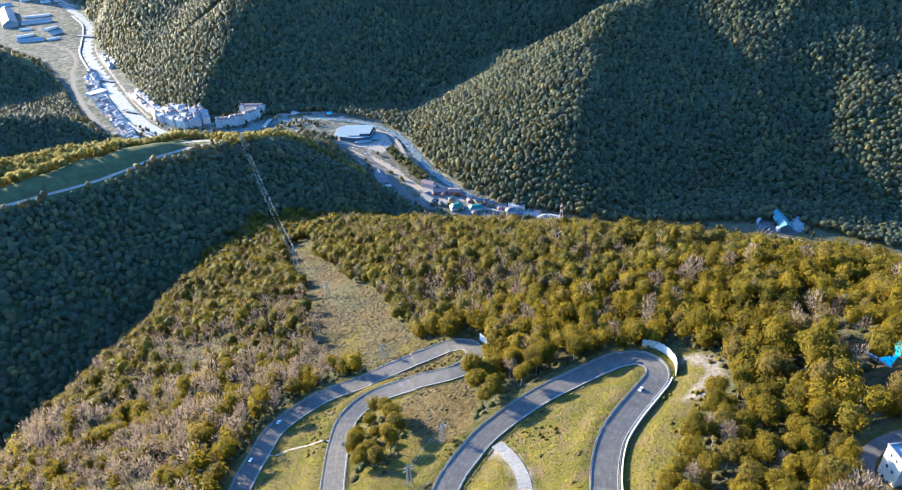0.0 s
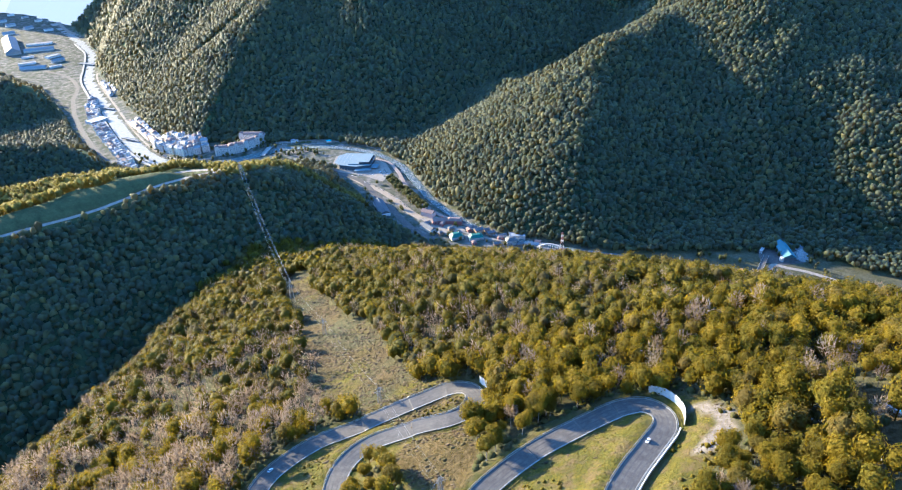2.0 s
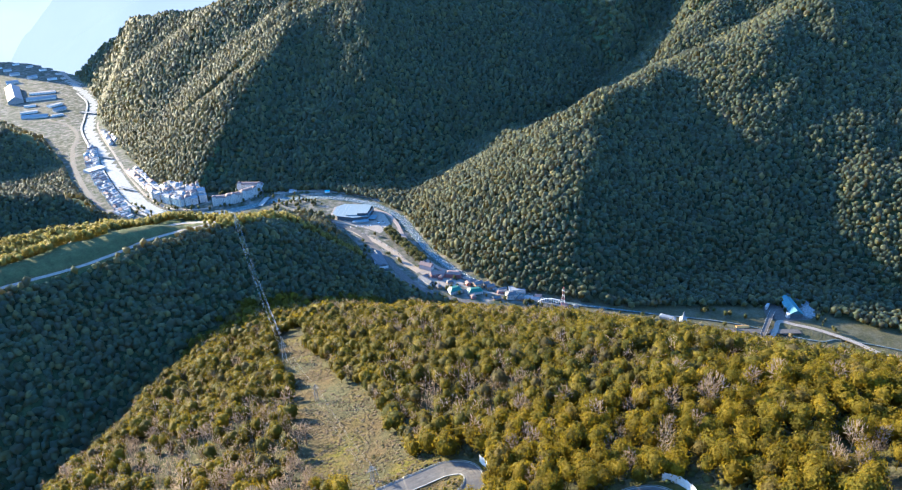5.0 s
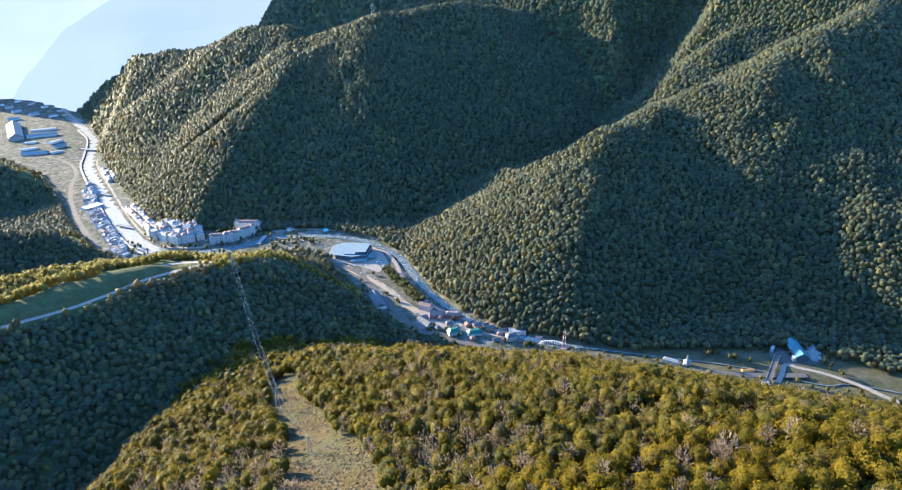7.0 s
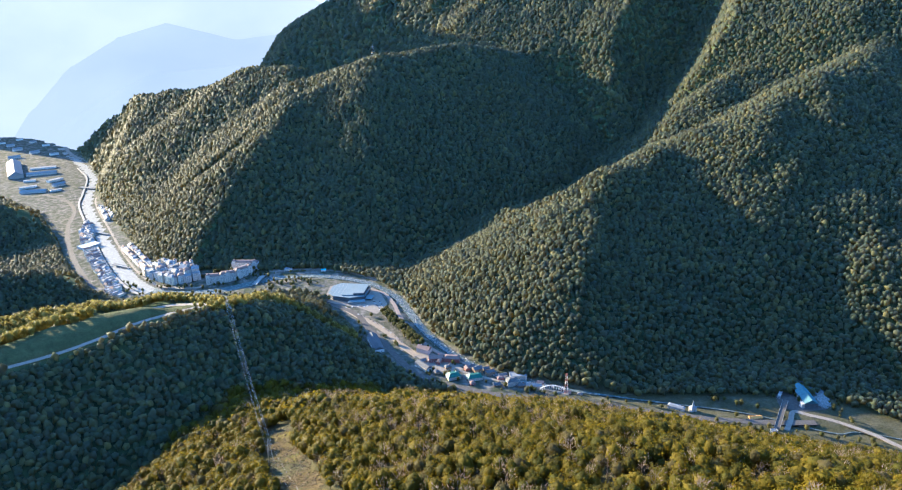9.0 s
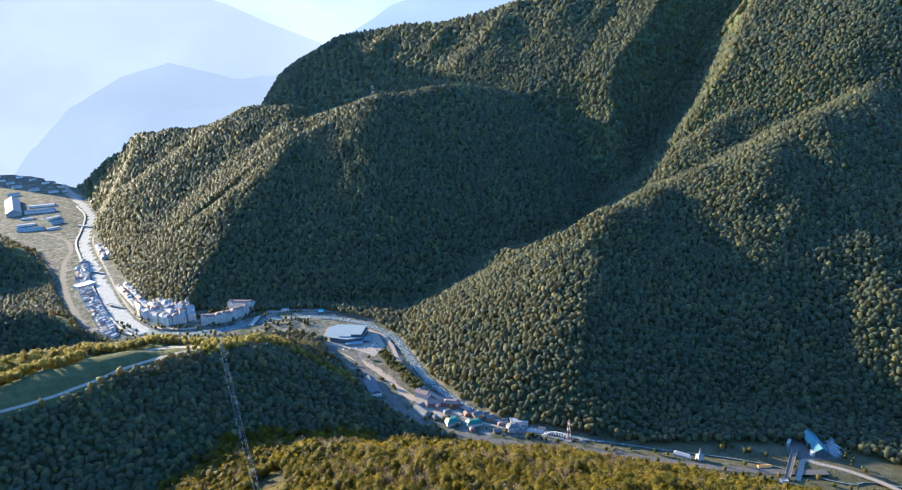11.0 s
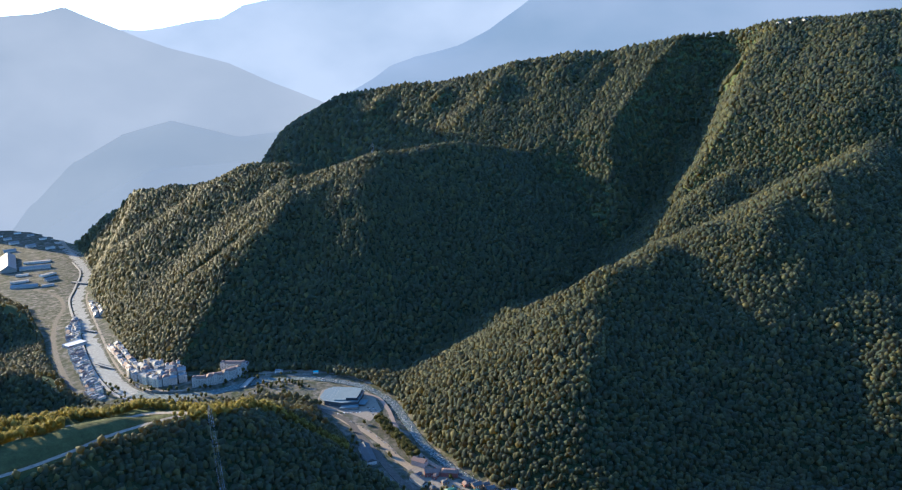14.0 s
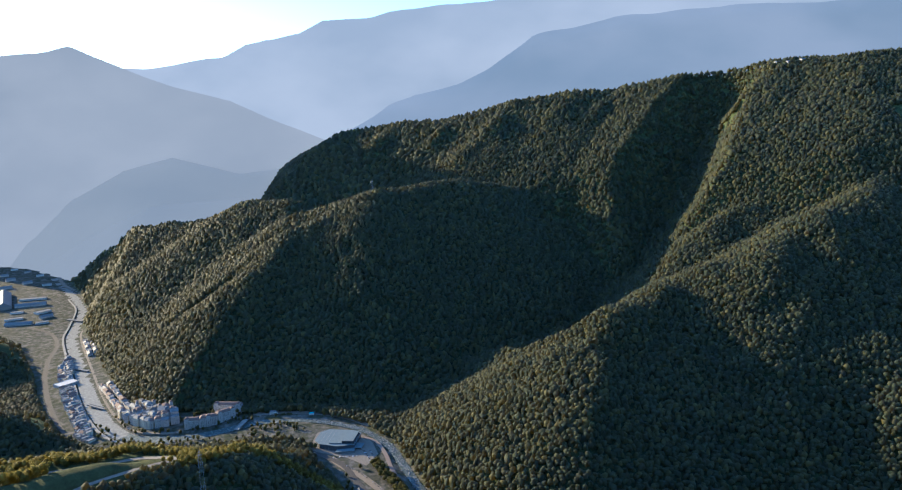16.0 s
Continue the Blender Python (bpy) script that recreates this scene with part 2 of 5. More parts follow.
# ---------------------------------------------------------------- the lie of the land
def lattice(x, y, seed):
    """Smooth value noise between -0.5 and 0.5 on a unit lattice."""
    def corner(i, j):
        v = np.sin(i * 127.1 + j * 311.7 + seed * 74.7) * 43758.5453
        return v - np.floor(v)
    i, j = np.floor(x), np.floor(y)
    u, v = x - i, y - j
    u, v = u * u * (3 - 2 * u), v * v * (3 - 2 * v)
    low = corner(i, j) * (1 - u) + corner(i + 1, j) * u
    high = corner(i, j + 1) * (1 - u) + corner(i + 1, j + 1) * u
    return low * (1 - v) + high * v - 0.5


def smooth_min(a, b, k):
    h = np.clip(0.5 + 0.5 * (b - a) / k, 0, 1)
    return b * (1 - h) + a * h - k * h * (1 - h)


def smooth_max(a, b, k):
    return -smooth_min(-a, -b, k)


def along(line, x, y):
    """Distance to a plan line, the share along it in points, and the side (left is positive)."""
    best = np.full(np.shape(x), 1e9)
    share, side = np.zeros(np.shape(x)), np.zeros(np.shape(x))
    for n in range(len(line) - 1):
        (ax, ay), (bx, by) = line[n][:2], line[n + 1][:2]
        dx, dy = bx - ax, by - ay
        t = np.clip(((x - ax) * dx + (y - ay) * dy) / (dx * dx + dy * dy), 0, 1)
        d = np.hypot(x - ax - t * dx, y - ay - t * dy)
        near = d < best
        best = np.where(near, d, best)
        share = np.where(near, n + t, share)
        side = np.where(near, np.sign(dx * (y - ay) - dy * (x - ax)), side)
    return best, share, side


def roof(x, y, spine, left, right, blunt=25.0):
    """A mountain ridge: a spine with a slope to its left and one to its right."""
    z = np.full(np.shape(x), -1e9)
    for n in range(len(spine) - 1):
        (ax, ay, az), (bx, by, bz) = spine[n], spine[n + 1]
        dx, dy = bx - ax, by - ay
        t = np.clip(((x - ax) * dx + (y - ay) * dy) / (dx * dx + dy * dy), 0, 1)
        ox, oy = x - ax - t * dx, y - ay - t * dy
        d = np.sqrt(ox * ox + oy * oy + blunt * blunt) - blunt
        slope = np.where(dx * oy - dy * ox > 0, left, right)
        z = smooth_max(z, az + t * (bz - az) - slope * d, 8.0)
    return z


RIDGE_CABLE = [(-1100, 480, 210), (-650, 590, 165), (-500, 695, 139), (-452, 765, 136), (-410, 795, 139), (-380, 826, 130), (-338, 868, 117),
               (-283, 878, 110), (-262, 938, 90), (-195, 957, 64), (-128, 974, -6)]
RIDGE_WOODLOT = [(-1000, 700, 120), (-650, 800, 98), (-540, 868, 92), (-470, 900, 92), (-400, 915, 94), (-330, 897, 100)]
RIDGE_CENTRE = [(-500, 1400, -40), (-548, 1490, -18), (-545, 1550, 33), (-490, 1750, 136), (-422, 1830, 208),
                (-375, 1900, 272), (-174, 1870, 340), (48, 1950, 348), (212, 2050, 320), (382, 2090, 374), (490, 2130, 397), (570, 2180, 447), (670, 2230, 496), (760, 2250, 552), (842, 2240, 600)]
SPUR_CENTRE = [(-216, 1936, 307), (-300, 1788, 274), (-359, 1752, 249), (-406, 1612, 182), (-468, 1568, 140), (-490, 1504, 93), (-504, 1420, 32)]
RIDGE_LEFT = [(-422, 1830, 208), (-430, 2060, 290), (-562, 2130, 294), (-667, 2210, 240), (-769, 2260, 216), (-870, 2310, 209),
              (-1029, 2380, 182), (-1197, 2460, 117), (-1343, 2530, 25)]
RIDGE_TOP = [(-839, 2927, 44), (-772, 2889, 159), (-690, 2867, 276), (-608, 2834, 367), (-463, 2801, 444), (-366, 2758, 491),
             (-143, 2671, 513), (66, 2583, 533), (262, 2507, 582), (448, 2453, 607), (577, 2431, 615), (842, 2240, 660), (1133, 2000, 668), (1600, 1850, 720), (2600, 1500, 800)]
KNEE_NOSE = [(150, 862, 0), (188, 945, 60), (214, 1040, 106), (232, 1110, 131), (240, 1165, 142), (277, 1210, 171)]
RIDGE_KNEE = [(277, 1210, 171), (391, 1302, 200), (450, 1480, 162), (472, 1520, 177), (518, 1560, 219), (596, 1620, 272), (725, 1700, 323), (903, 1820, 403), (1088, 1950, 470)]
RIDGE_RIGHT = [(500, 1350, 228), (600, 1370, 268), (655, 1390, 278), (731, 1420, 308), (855, 1500, 345),
               (975, 1600, 385), (1133, 2000, 600)]
BOWL = [(775, 2130, 462), (721, 2090, 398), (653, 2000, 316), (577, 1900, 227), (460, 1720, 139), (300, 1530, 70), (200, 1360, 20)]   # the gully behind the knee
SPUR_A = [(500, 1350, 228), (490, 1150, 132), (472, 1063, 92), (455, 950, 18)]
SPUR_B = [(731, 1420, 308), (682, 1150, 156), (634, 1010, 98), (592, 880, 20)]
SPUR_C = [(1000, 1500, 370), (760, 1000, 140), (690, 860, 45)]
RIDGE_SUNSET = [(-2190, 3265, 850), (-1990, 3265, 860), (-1760, 3265, 872), (-1640, 3265, 893), (-1446, 3265, 812), (-1199, 3265, 718), (-948, 3265, 648),
                (-697, 3265, 537), (-544, 3265, 473), (-339, 3265, 379), (397, 3265, 147)]
RIDGE_MIDDLE = [(-640, 3010, 300), (-548, 3000, 423), (-450, 3000, 478), (-304, 3000, 553), (-207, 3000, 621), (-107, 3000, 654), (78, 3000, 697), (197, 3000, 753),
                (385, 3000, 890), (700, 3000, 960), (1100, 3000, 985), (2400, 3000, 1040)]
RIDGE_FAR = [(-1613, 3325, 724), (-1473, 3325, 828), (-1289, 3325, 855), (-991, 3325, 858), (-883, 3325, 914), (-791, 3325, 945), (-635, 3325, 965), (-529, 3325, 1013),
             (-166, 3325, 1077), (582, 3325, 1166), (2183, 3325, 1196)]
FOOTHILL_LOW = [(-1611, 2900, -1), (-1450, 2880, 88), (-1319, 2860, 151), (-1162, 2840, 216), (-980, 2830, 232), (-797, 2830, 244)]
FOOTHILL_HIGH = [(-1887, 3090, 51), (-1746, 3080, 138), (-1582, 3070, 236), (-1358, 3060, 343), (-1146, 3060, 400), (-855, 3050, 335), (-610, 3050, 355)]
TOP_SPURS = [[(a, b, c), (a - 0.55 * l, b - 0.8 * l, c - 0.36 * l), (a - 1.2 * l, b - 1.5 * l, c - 1.05 * l)]
             for a, b, c, l in ((577, 2431, 612, 150), (448, 2453, 604, 120), (262, 2507, 580, 150), (66, 2583, 530, 130), (-143, 2671, 512, 150), (-300, 2740, 492, 130))]
HUMP_NEAR = [(-1000, 1130, 60), (-760, 1205, 22), (-705, 1222, 8)]
HUMP_FAR = [(-1400, 1560, 70), (-1010, 1695, 16), (-960, 1715, -12)]


# the river from the upper valley down to the sunset: x, y, flat ground on its left and on its right
RIVER = [(1500, 250, 30, 20), (800, 560, 30, 20), (506, 715, 30, 40), (440, 728, 40, 92), (356, 772, 50, 40),
         (261, 800, 46, 13), (188, 822, 40, 12), (132, 842, 48, 12), (59, 878, 70, 12), (6, 934, 88, 12),
         (-33, 998, 104, 12), (-62, 1070, 106, 12), (-90, 1139, 124, 14), (-146, 1206, 95, 18), (-236, 1244, 80, 26),
         (-325, 1248, 80, 40), (-400, 1215, 66, 85), (-470, 1205, 58, 110), (-545, 1225, 60, 90), (-612, 1292, 75, 72),
         (-701, 1416, 85, 55), (-841, 1640, 95, 48), (-994, 1890, 120, 45), (-1055, 2030, 200, 22), (-1140, 2230, 330, 22),
         (-1235, 2370, 380, 28), (-1520, 2750, 460, 50), (-1714, 2992, 450, 300), (-2058, 3247, 450, 300), (-2900, 3700, 450, 300)]


def valley_floor(x):
    return np.maximum(-45.0, -0.055 * np.maximum(0.0, -x - 250.0))


def near_hill(x, y):
    """The spur below the camera: a tilted shoulder that breaks off to the river and to the ravine."""
    top = 308.8 + 0.243 * x - 0.276 * y
    river_side = 470.0 - 0.15 * x - 0.582 * y + np.interp(x, [-220, 0, 130, 300, 500], [-17.6, 0.0, 9.0, -3.0, -14.0])
    west = 307.0 + 0.387 * x - 0.195 * y
    ravine = 120.0 + 1.15 * (x + 285) - 0.28 * (y - 374)
    z = smooth_min(top, west, 18.0)
    z = smooth_min(z, river_side, 22.0)
    return smooth_min(z, ravine, 20.0)


def wild_ground(x, y):
    """Height of the land before roads are cut into it."""
    x, y = np.asarray(x, float), np.asarray(y, float)
    base = valley_floor(x)
    hills = roof(x, y, RIDGE_CABLE, 0.6, 0.6)
    for spine, left, right in ((RIDGE_WOODLOT, 0.55, 0.5), (RIDGE_CENTRE[:9], 0.60, 0.62), (RIDGE_CENTRE[8:], 0.6, 1.0), (SPUR_CENTRE, 0.72, 0.66), (RIDGE_LEFT, 0.6, 0.6),
                               (KNEE_NOSE, 0.48, 0.62), (RIDGE_KNEE, 0.85, 0.57), (RIDGE_RIGHT, 0.6, 0.55), (SPUR_A, 0.55, 0.62),
                               (SPUR_B, 0.55, 0.62), (SPUR_C, 0.5, 0.7), (HUMP_NEAR, 0.45, 0.45), (HUMP_FAR, 0.45, 0.45)):
        hills = smooth_max(hills, roof(x, y, spine, left, right), 22.0)
    # the top ridge breaks off steeply to the west
    crest = np.full(x.shape, -1e9)
    for spine, drop in ((RIDGE_TOP[:12], 250.0), (RIDGE_TOP[11:], 250.0)):   # the foot falls off steeply into the gully
        crest = np.maximum(crest, smooth_min(roof(x, y, spine, 0.6, 0.62), roof(x, y, spine, 0.6, 1.2) + drop, 20.0))
    for spine in TOP_SPURS:
        crest = smooth_max(crest, roof(x, y, spine, 0.9, 0.8, 12.0), 10.0)
    top = smooth_min(crest, 70.0 + 1.4 * (x + 0.28 * (y - 2877) + 840), 30.0)
    hills = smooth_max(hills, top, 22.0)
    d, share, side = along(BOWL, x, y)
    bank = np.interp(share, np.arange(len(BOWL)), [p[2] for p in BOWL]) + (np.where(side > 0, 0.6, 0.5) + 0.004 * d) * d
    hills = smooth_min(hills, bank, 14.0)
    above = np.clip((hills - base) / 120.0, 0, 1)
    rough = 26 * lattice(x / 140, y / 140, 1) + 12 * lattice(x / 55, y / 55, 2)
    hills = hills + above * rough * np.interp(y, [1250, 1450], [1.0, 0.5])
    d, share, side = along(RIVER, x, y)
    spot = np.arange(len(RIVER))
    flat = np.where(side > 0, np.interp(share, spot, [p[2] for p in RIVER]), np.interp(share, spot, [p[3] for p in RIVER]))
    hills = smooth_min(hills, base + np.interp(y, [1650, 1900], [0.8, 1.5]) * (d - flat), 10.0)
    z = smooth_max(base, hills, 5.0)
    bed = np.clip((d - np.interp(x, [-450, -250], [13.0, 8.0])) / 6.0, 0, 1)
    z = z - 3.2 * (1 - bed)
    near = near_hill(x, y) + 5 * lattice(x / 60, y / 60, 3) + 1.6 * lattice(x / 17, y / 17, 4)
    near = np.where(d < 330, smooth_min(near, base + 0.9 * (d - flat), 10.0), near)
    return smooth_max(z, near, 5.0)


# ---------------------------------------------------------------- roads in plan
ROAD = [(-98, 60), (-104, 120), (-103, 170), (-100, 203), (-98, 223), (-93, 250), (-75, 271), (-50, 280), (-25, 289), (-6, 295), (5, 292),
        (9, 282), (5, 271), (-5, 265), (-23, 263), (-44, 258), (-55, 245), (-57, 224), (-54, 187), (-49, 152), (-36, 134),
        (-20, 140), (-11, 160), (-5, 180), (2, 193), (12, 206), (31, 221), (53, 232), (70, 239), (81, 239), (87, 232), (86, 222), (77, 210),
        (65, 195), (56, 180), (49, 156), (45, 120), (38, 60), (20, -20)]
TRACK = [(14.5, 196), (18, 190), (22, 179), (23, 166), (20, 150)]
CREST_ROAD = [(-620, 575), (-540, 632), (-491, 669), (-476, 684), (-455, 707), (-434, 729), (-410, 749), (-388, 767), (-370, 795), (-356, 819), (-345, 841), (-334, 861), (-323, 874), (-321, 883), (-330, 891),
              (-350, 898), (-374, 903), (-394, 900), (-421, 894), (-446, 887), (-477, 879)]
HOTEL_ROAD = [(175, 163), (152, 158), (137, 154), (129, 148), (124, 139), (122, 130), (124, 115), (130, 90)]
POWER_CUT = [(0, 262), (-22, 285), (-63, 335), (-70, 375), (-108, 458), (-150, 560), (-165, 620)]
POWER_WIDTH = [14, 20, 27, 25, 18, 15, 14]
MEADOWS = [
    [(-98, 120), (-97, 215), (-92, 245), (-72, 266), (-30, 283), (0, 290), (6, 280), (-6, 270), (-24, 268), (-47, 262), (-60, 246), (-61, 190), (-52, 140), (-36, 128), (-60, 100)],
    [(-50, 150), (-52, 190), (-53, 224), (-50, 243), (-40, 254), (-22, 259), (-4, 260), (2, 250), (8, 232), (2, 200), (-10, 182), (-20, 148)],
    [(-2, 175), (6, 193), (16, 203), (36, 217), (72, 234), (80, 230), (78, 220), (58, 194), (48, 170), (44, 130), (0, 120)],
    [(91, 243), (104, 243), (113, 226), (109, 212), (97, 196), (88, 180), (72, 160), (60, 140), (53, 140), (56, 165), (66, 186), (84, 212), (91, 226)],
    [(-640, 560), (-491, 665), (-455, 702), (-434, 724), (-410, 745), (-388, 763), (-370, 792), (-345, 838), (-323, 872), (-330, 891), (-374, 903), (-430, 892), (-477, 879),
     (-455, 850), (-430, 815), (-416, 800), (-456, 772), (-506, 702), (-560, 664), (-660, 600)],
]
RESORT = [(119, 100), (119, 134), (124, 148), (136, 159), (165, 170), (185, 160), (180, 100)]
BROWN = [(-32, 238), (-24, 252), (-8, 256), (2, 250), (8, 236), (8, 222), (1, 206), (-6, 203), (-14, 211), (-23, 221)]
DIRT = [(160, 232), (171, 216), (182, 205), (182, 188), (151, 173), (134, 166), (138, 188), (150, 214)]
BARE_PATCHES = [[(100, 231), (108, 232), (113, 222), (109, 208), (98, 198), (90, 199), (93, 206), (103, 213), (104, 222)]]


def inside(polygon, x, y):
    hit = np.zeros(np.shape(x), bool)
    for (ax, ay), (bx, by) in zip(polygon, polygon[1:] + polygon[:1]):
        cross = ((ay > y) != (by > y)) & (x < (bx - ax) * (y - ay) / ((by - ay) or 1e-9) + ax)
        hit ^= cross
    return hit


def smooth_line(points, step=2.0):
    """Catmull-Rom through plan points, at even steps."""
    p = np.array(points, float)
    p = np.vstack([2 * p[0] - p[1], p, 2 * p[-1] - p[-2]])
    out = []
    for n in range(1, len(p) - 2):
        a, b, c, d = p[n - 1:n + 3]
        for t in np.arange(0, 1, min(1.0, step / max(np.linalg.norm(c - b), 1e-6))):
            out.append(0.5 * (2 * b + (c - a) * t + (2 * a - 5 * b + 4 * c - d) * t * t + (3 * b - 3 * c + d - a) * t ** 3))
    out.append(p[-2])
    return np.array(out)


def level_line(points, width, step=2.0, window=15):
    """A road's centre line with a smoothed height."""
    line = smooth_line(points, step)
    z = wild_ground(line[:, 0], line[:, 1])
    pad = np.pad(z, window, mode="edge")
    kernel = np.hanning(2 * window + 3)[1:-1]
    z = np.convolve(pad, kernel / kernel.sum(), mode="valid")
    return np.c_[line, z], width


ROADS = [level_line(TRACK, 5.0), level_line(CREST_ROAD, 7.5, 4.0), level_line(HOTEL_ROAD, 5.2), level_line(ROAD, 9.0)]


def ground_height(x, y):
    """The land with its roads cut in."""
    x, y = np.asarray(x, float), np.asarray(y, float)
    z = wild_ground(x, y)
    for line, width in ROADS:
        lo, hi = line[:, :2].min(0) - 25, line[:, :2].max(0) + 25
        near = np.where((x > lo[0]) & (x < hi[0]) & (y > lo[1]) & (y < hi[1]))
        if not len(near[0]):
            continue
        px, py = x[near], y[near]
        d = np.full(px.shape, 1e9)
        level = np.zeros(px.shape)
        for n in range(len(line)):
            e = np.hypot(px - line[n, 0], py - line[n, 1])
            level = np.where(e < d, line[n, 2], level)
            d = np.minimum(d, e)
        w = np.clip((d - width * 0.5 - 2.2) / 9.0, 0, 1)
        w = w * w * (3 - 2 * w)
        z[near] = (level - 0.35) * (1 - w) + z[near] * w
    return z


def road_distance(x, y):
    d = np.full(np.shape(x), 1e9)
    for line, width in ROADS:
        coarse = line[::3] if len(line) > 6 else line
        for px, py, _ in coarse:
            d = np.minimum(d, np.hypot(x - px, y - py) - width / 2)
    return d


def cut_distance(x, y):
    d, share, _ = along(POWER_CUT, x, y)
    return d - np.interp(share, np.arange(len(POWER_CUT)), POWER_WIDTH) * (1 + 0.5 * lattice(x / 12, y / 12, 7))


def river_flat(x, y):
    """How far out of the valley's flat ground a place lies; negative on the flat."""
    d, share, side = along(RIVER, x, y)
    spot = np.arange(len(RIVER))
    return d - np.where(side > 0, np.interp(share, spot, [p[2] for p in RIVER]), np.interp(share, spot, [p[3] for p in RIVER])), d, side


# ---------------------------------------------------------------- the ground, one sheet
def mesh_object(name, verts, faces, material, smooth=False):
    """A mesh from arrays of places and of triangles or quads."""
    me = bpy.data.meshes.new(name)
    verts, faces = np.asarray(verts, np.float32), np.asarray(faces, np.int32)
    me.vertices.add(len(verts))
    me.vertices.foreach_set("co", verts.ravel())
    me.loops.add(faces.size)
    me.loops.foreach_set("vertex_index", faces.ravel())
    me.polygons.add(len(faces))
    me.polygons.foreach_set("loop_start", np.arange(0, faces.size, faces.shape[1], dtype=np.int32))
    me.polygons.foreach_set("use_smooth", np.full(len(faces), smooth))
    me.materials.append(material)
    me.update(calc_edges=True)
    return new(name, me)


def steps(*spans):
    """Rising coordinates: (start, end, spacing), ..."""
    out = [np.arange(a, b, s) for a, b, s in spans]
    return np.concatenate(out + [[spans[-1][1]]])


def paint(ob, name, values):
    layer = ob.data.attributes.new(name, "FLOAT", "POINT")
    layer.data.foreach_set("value", np.asarray(values, np.float32))


gx = steps((-3000, -1400, 60), (-1400, -750, 20), (-750, -140, 8), (-140, 180, 3), (180, 420, 7), (420, 800, 14), (800, 1500, 30), (1500, 3000, 75))
gy = steps((-700, 90, 22), (90, 320, 3), (320, 1000, 7), (1000, 1500, 10), (1500, 2500, 20), (2500, 3320, 30))
X, Y = np.meshgrid(gx, gy)
x, y = X.ravel(), Y.ravel()
z = ground_height(x, y)
row = np.arange(len(gx) - 1)
faces = (np.arange(len(gy) - 1)[:, None] * len(gx) + row).ravel()
faces = np.stack([faces, faces + 1, faces + 1 + len(gx), faces + len(gx)], 1)
ground = mesh_object("ground", np.c_[x, y, z], faces, GROUND, True)
tagged(ground, "steep wooded mountain valley with grassy clearings and gravel flats", "ground", kind="structure")
cover = np.zeros(len(x))
for field in MEADOWS:
    cover = np.maximum(cover, inside(field, x, y) * np.where(x < -300, 0.35, 1.0))
cover = np.maximum(cover, np.clip(1.0 - road_distance(x, y) / 7, 0, 1))
cut = np.clip(0.5 - cut_distance(x, y) / 5, 0, 1)
bare = np.zeros(len(x))
for field in BARE_PATCHES:
    bare = np.maximum(bare, inside(field, x, y))
flat, river_d, _ = river_flat(x, y)
cover = np.maximum(cover, np.clip(0.4 - cut_distance(x, y) / 6, 0, 1) * (lattice(x / 22, y / 22, 35) > 0.02))
paint(ground, "grass", cover)
dirt = np.maximum(np.maximum(inside(DIRT, x, y) * 1.0, inside(BROWN, x, y) * 0.9), inside(MEADOWS[4], x, y) * 0.6)
paint(ground, "soil", np.maximum(dirt, cut * np.clip(0.62 + 1.9 * lattice(x / 22, y / 22, 9) + 0.9 * lattice(x / 7, y / 7, 36), 0, 1)))
track_d = along(TRACK, x, y)[0] + 2.2 * lattice(x / 3, y / 3, 33)
paint(ground, "gravel", np.maximum(bare, np.clip(1.6 - track_d / 2.4, 0, 1)))
paint(ground, "town", np.clip(0.5 - flat / 8, 0, 1) * np.interp(x, [60, 230], [1, 0.22]))
paint(ground, "distant", np.clip((np.abs(near_hill(x, y) - z) - 10) / 8, 0, 1) * np.clip(flat / 10, 0, 1) * (1 - cover))


# ---------------------------------------------------------------- road surfaces
def ribbon(name, line, width, lift, material, thick=0.3, parent=None, offset=0.0):
    """A strip of even width along a line, with a thickness."""
    d = np.gradient(line[:, :2], axis=0)
    side = np.c_[-d[:, 1], d[:, 0]] / np.linalg.norm(d, axis=1)[:, None]
    half = np.broadcast_to(np.asarray(width, float) / 2, len(line))[:, None]
    l, r = line[:, :2] + side * (offset + half), line[:, :2] + side * (offset - half)
    top = line[:, 2] + lift
    n = len(line)
    v = np.vstack([np.c_[l, top], np.c_[r, top], np.c_[r, top - thick], np.c_[l, top - thick]])
    i = np.arange(n - 1)
    f = [np.stack([a * n + i, a * n + i + 1, b * n + i + 1, b * n + i], 1) for a, b in ((1, 0), (2, 1), (3, 2), (0, 3))]
    ends = np.array([[0, n, 2 * n, 3 * n], [n - 1, 4 * n - 1, 3 * n - 1, 2 * n - 1]])
    ob = mesh_object(name, v, np.vstack(f + [ends]), material)
    if parent is not None:
        ob.parent = parent
    return ob


tagged(ribbon("road", ROADS[3][0], 9.0, 0.0, ASPHALT), "worn grey asphalt mountain road winding in hairpins", "road", kind="structure")
for line, width, name, material, label in ((ROADS[0][0], 5.2, "track", GRAVEL, "pale gravel track branching off the mountain road"),
                                           (ROADS[1][0], 7.0, "road", PAVING, "pale unpaved road along a wooded crest"),
                                           (ROADS[2][0], 5.0, "road", ASPHALT, "dark asphalt drive curving round a hotel")):
    tagged(ribbon(name, line, width, -0.12 if name == "track" else 0.0, material), label, "road", kind="structure")


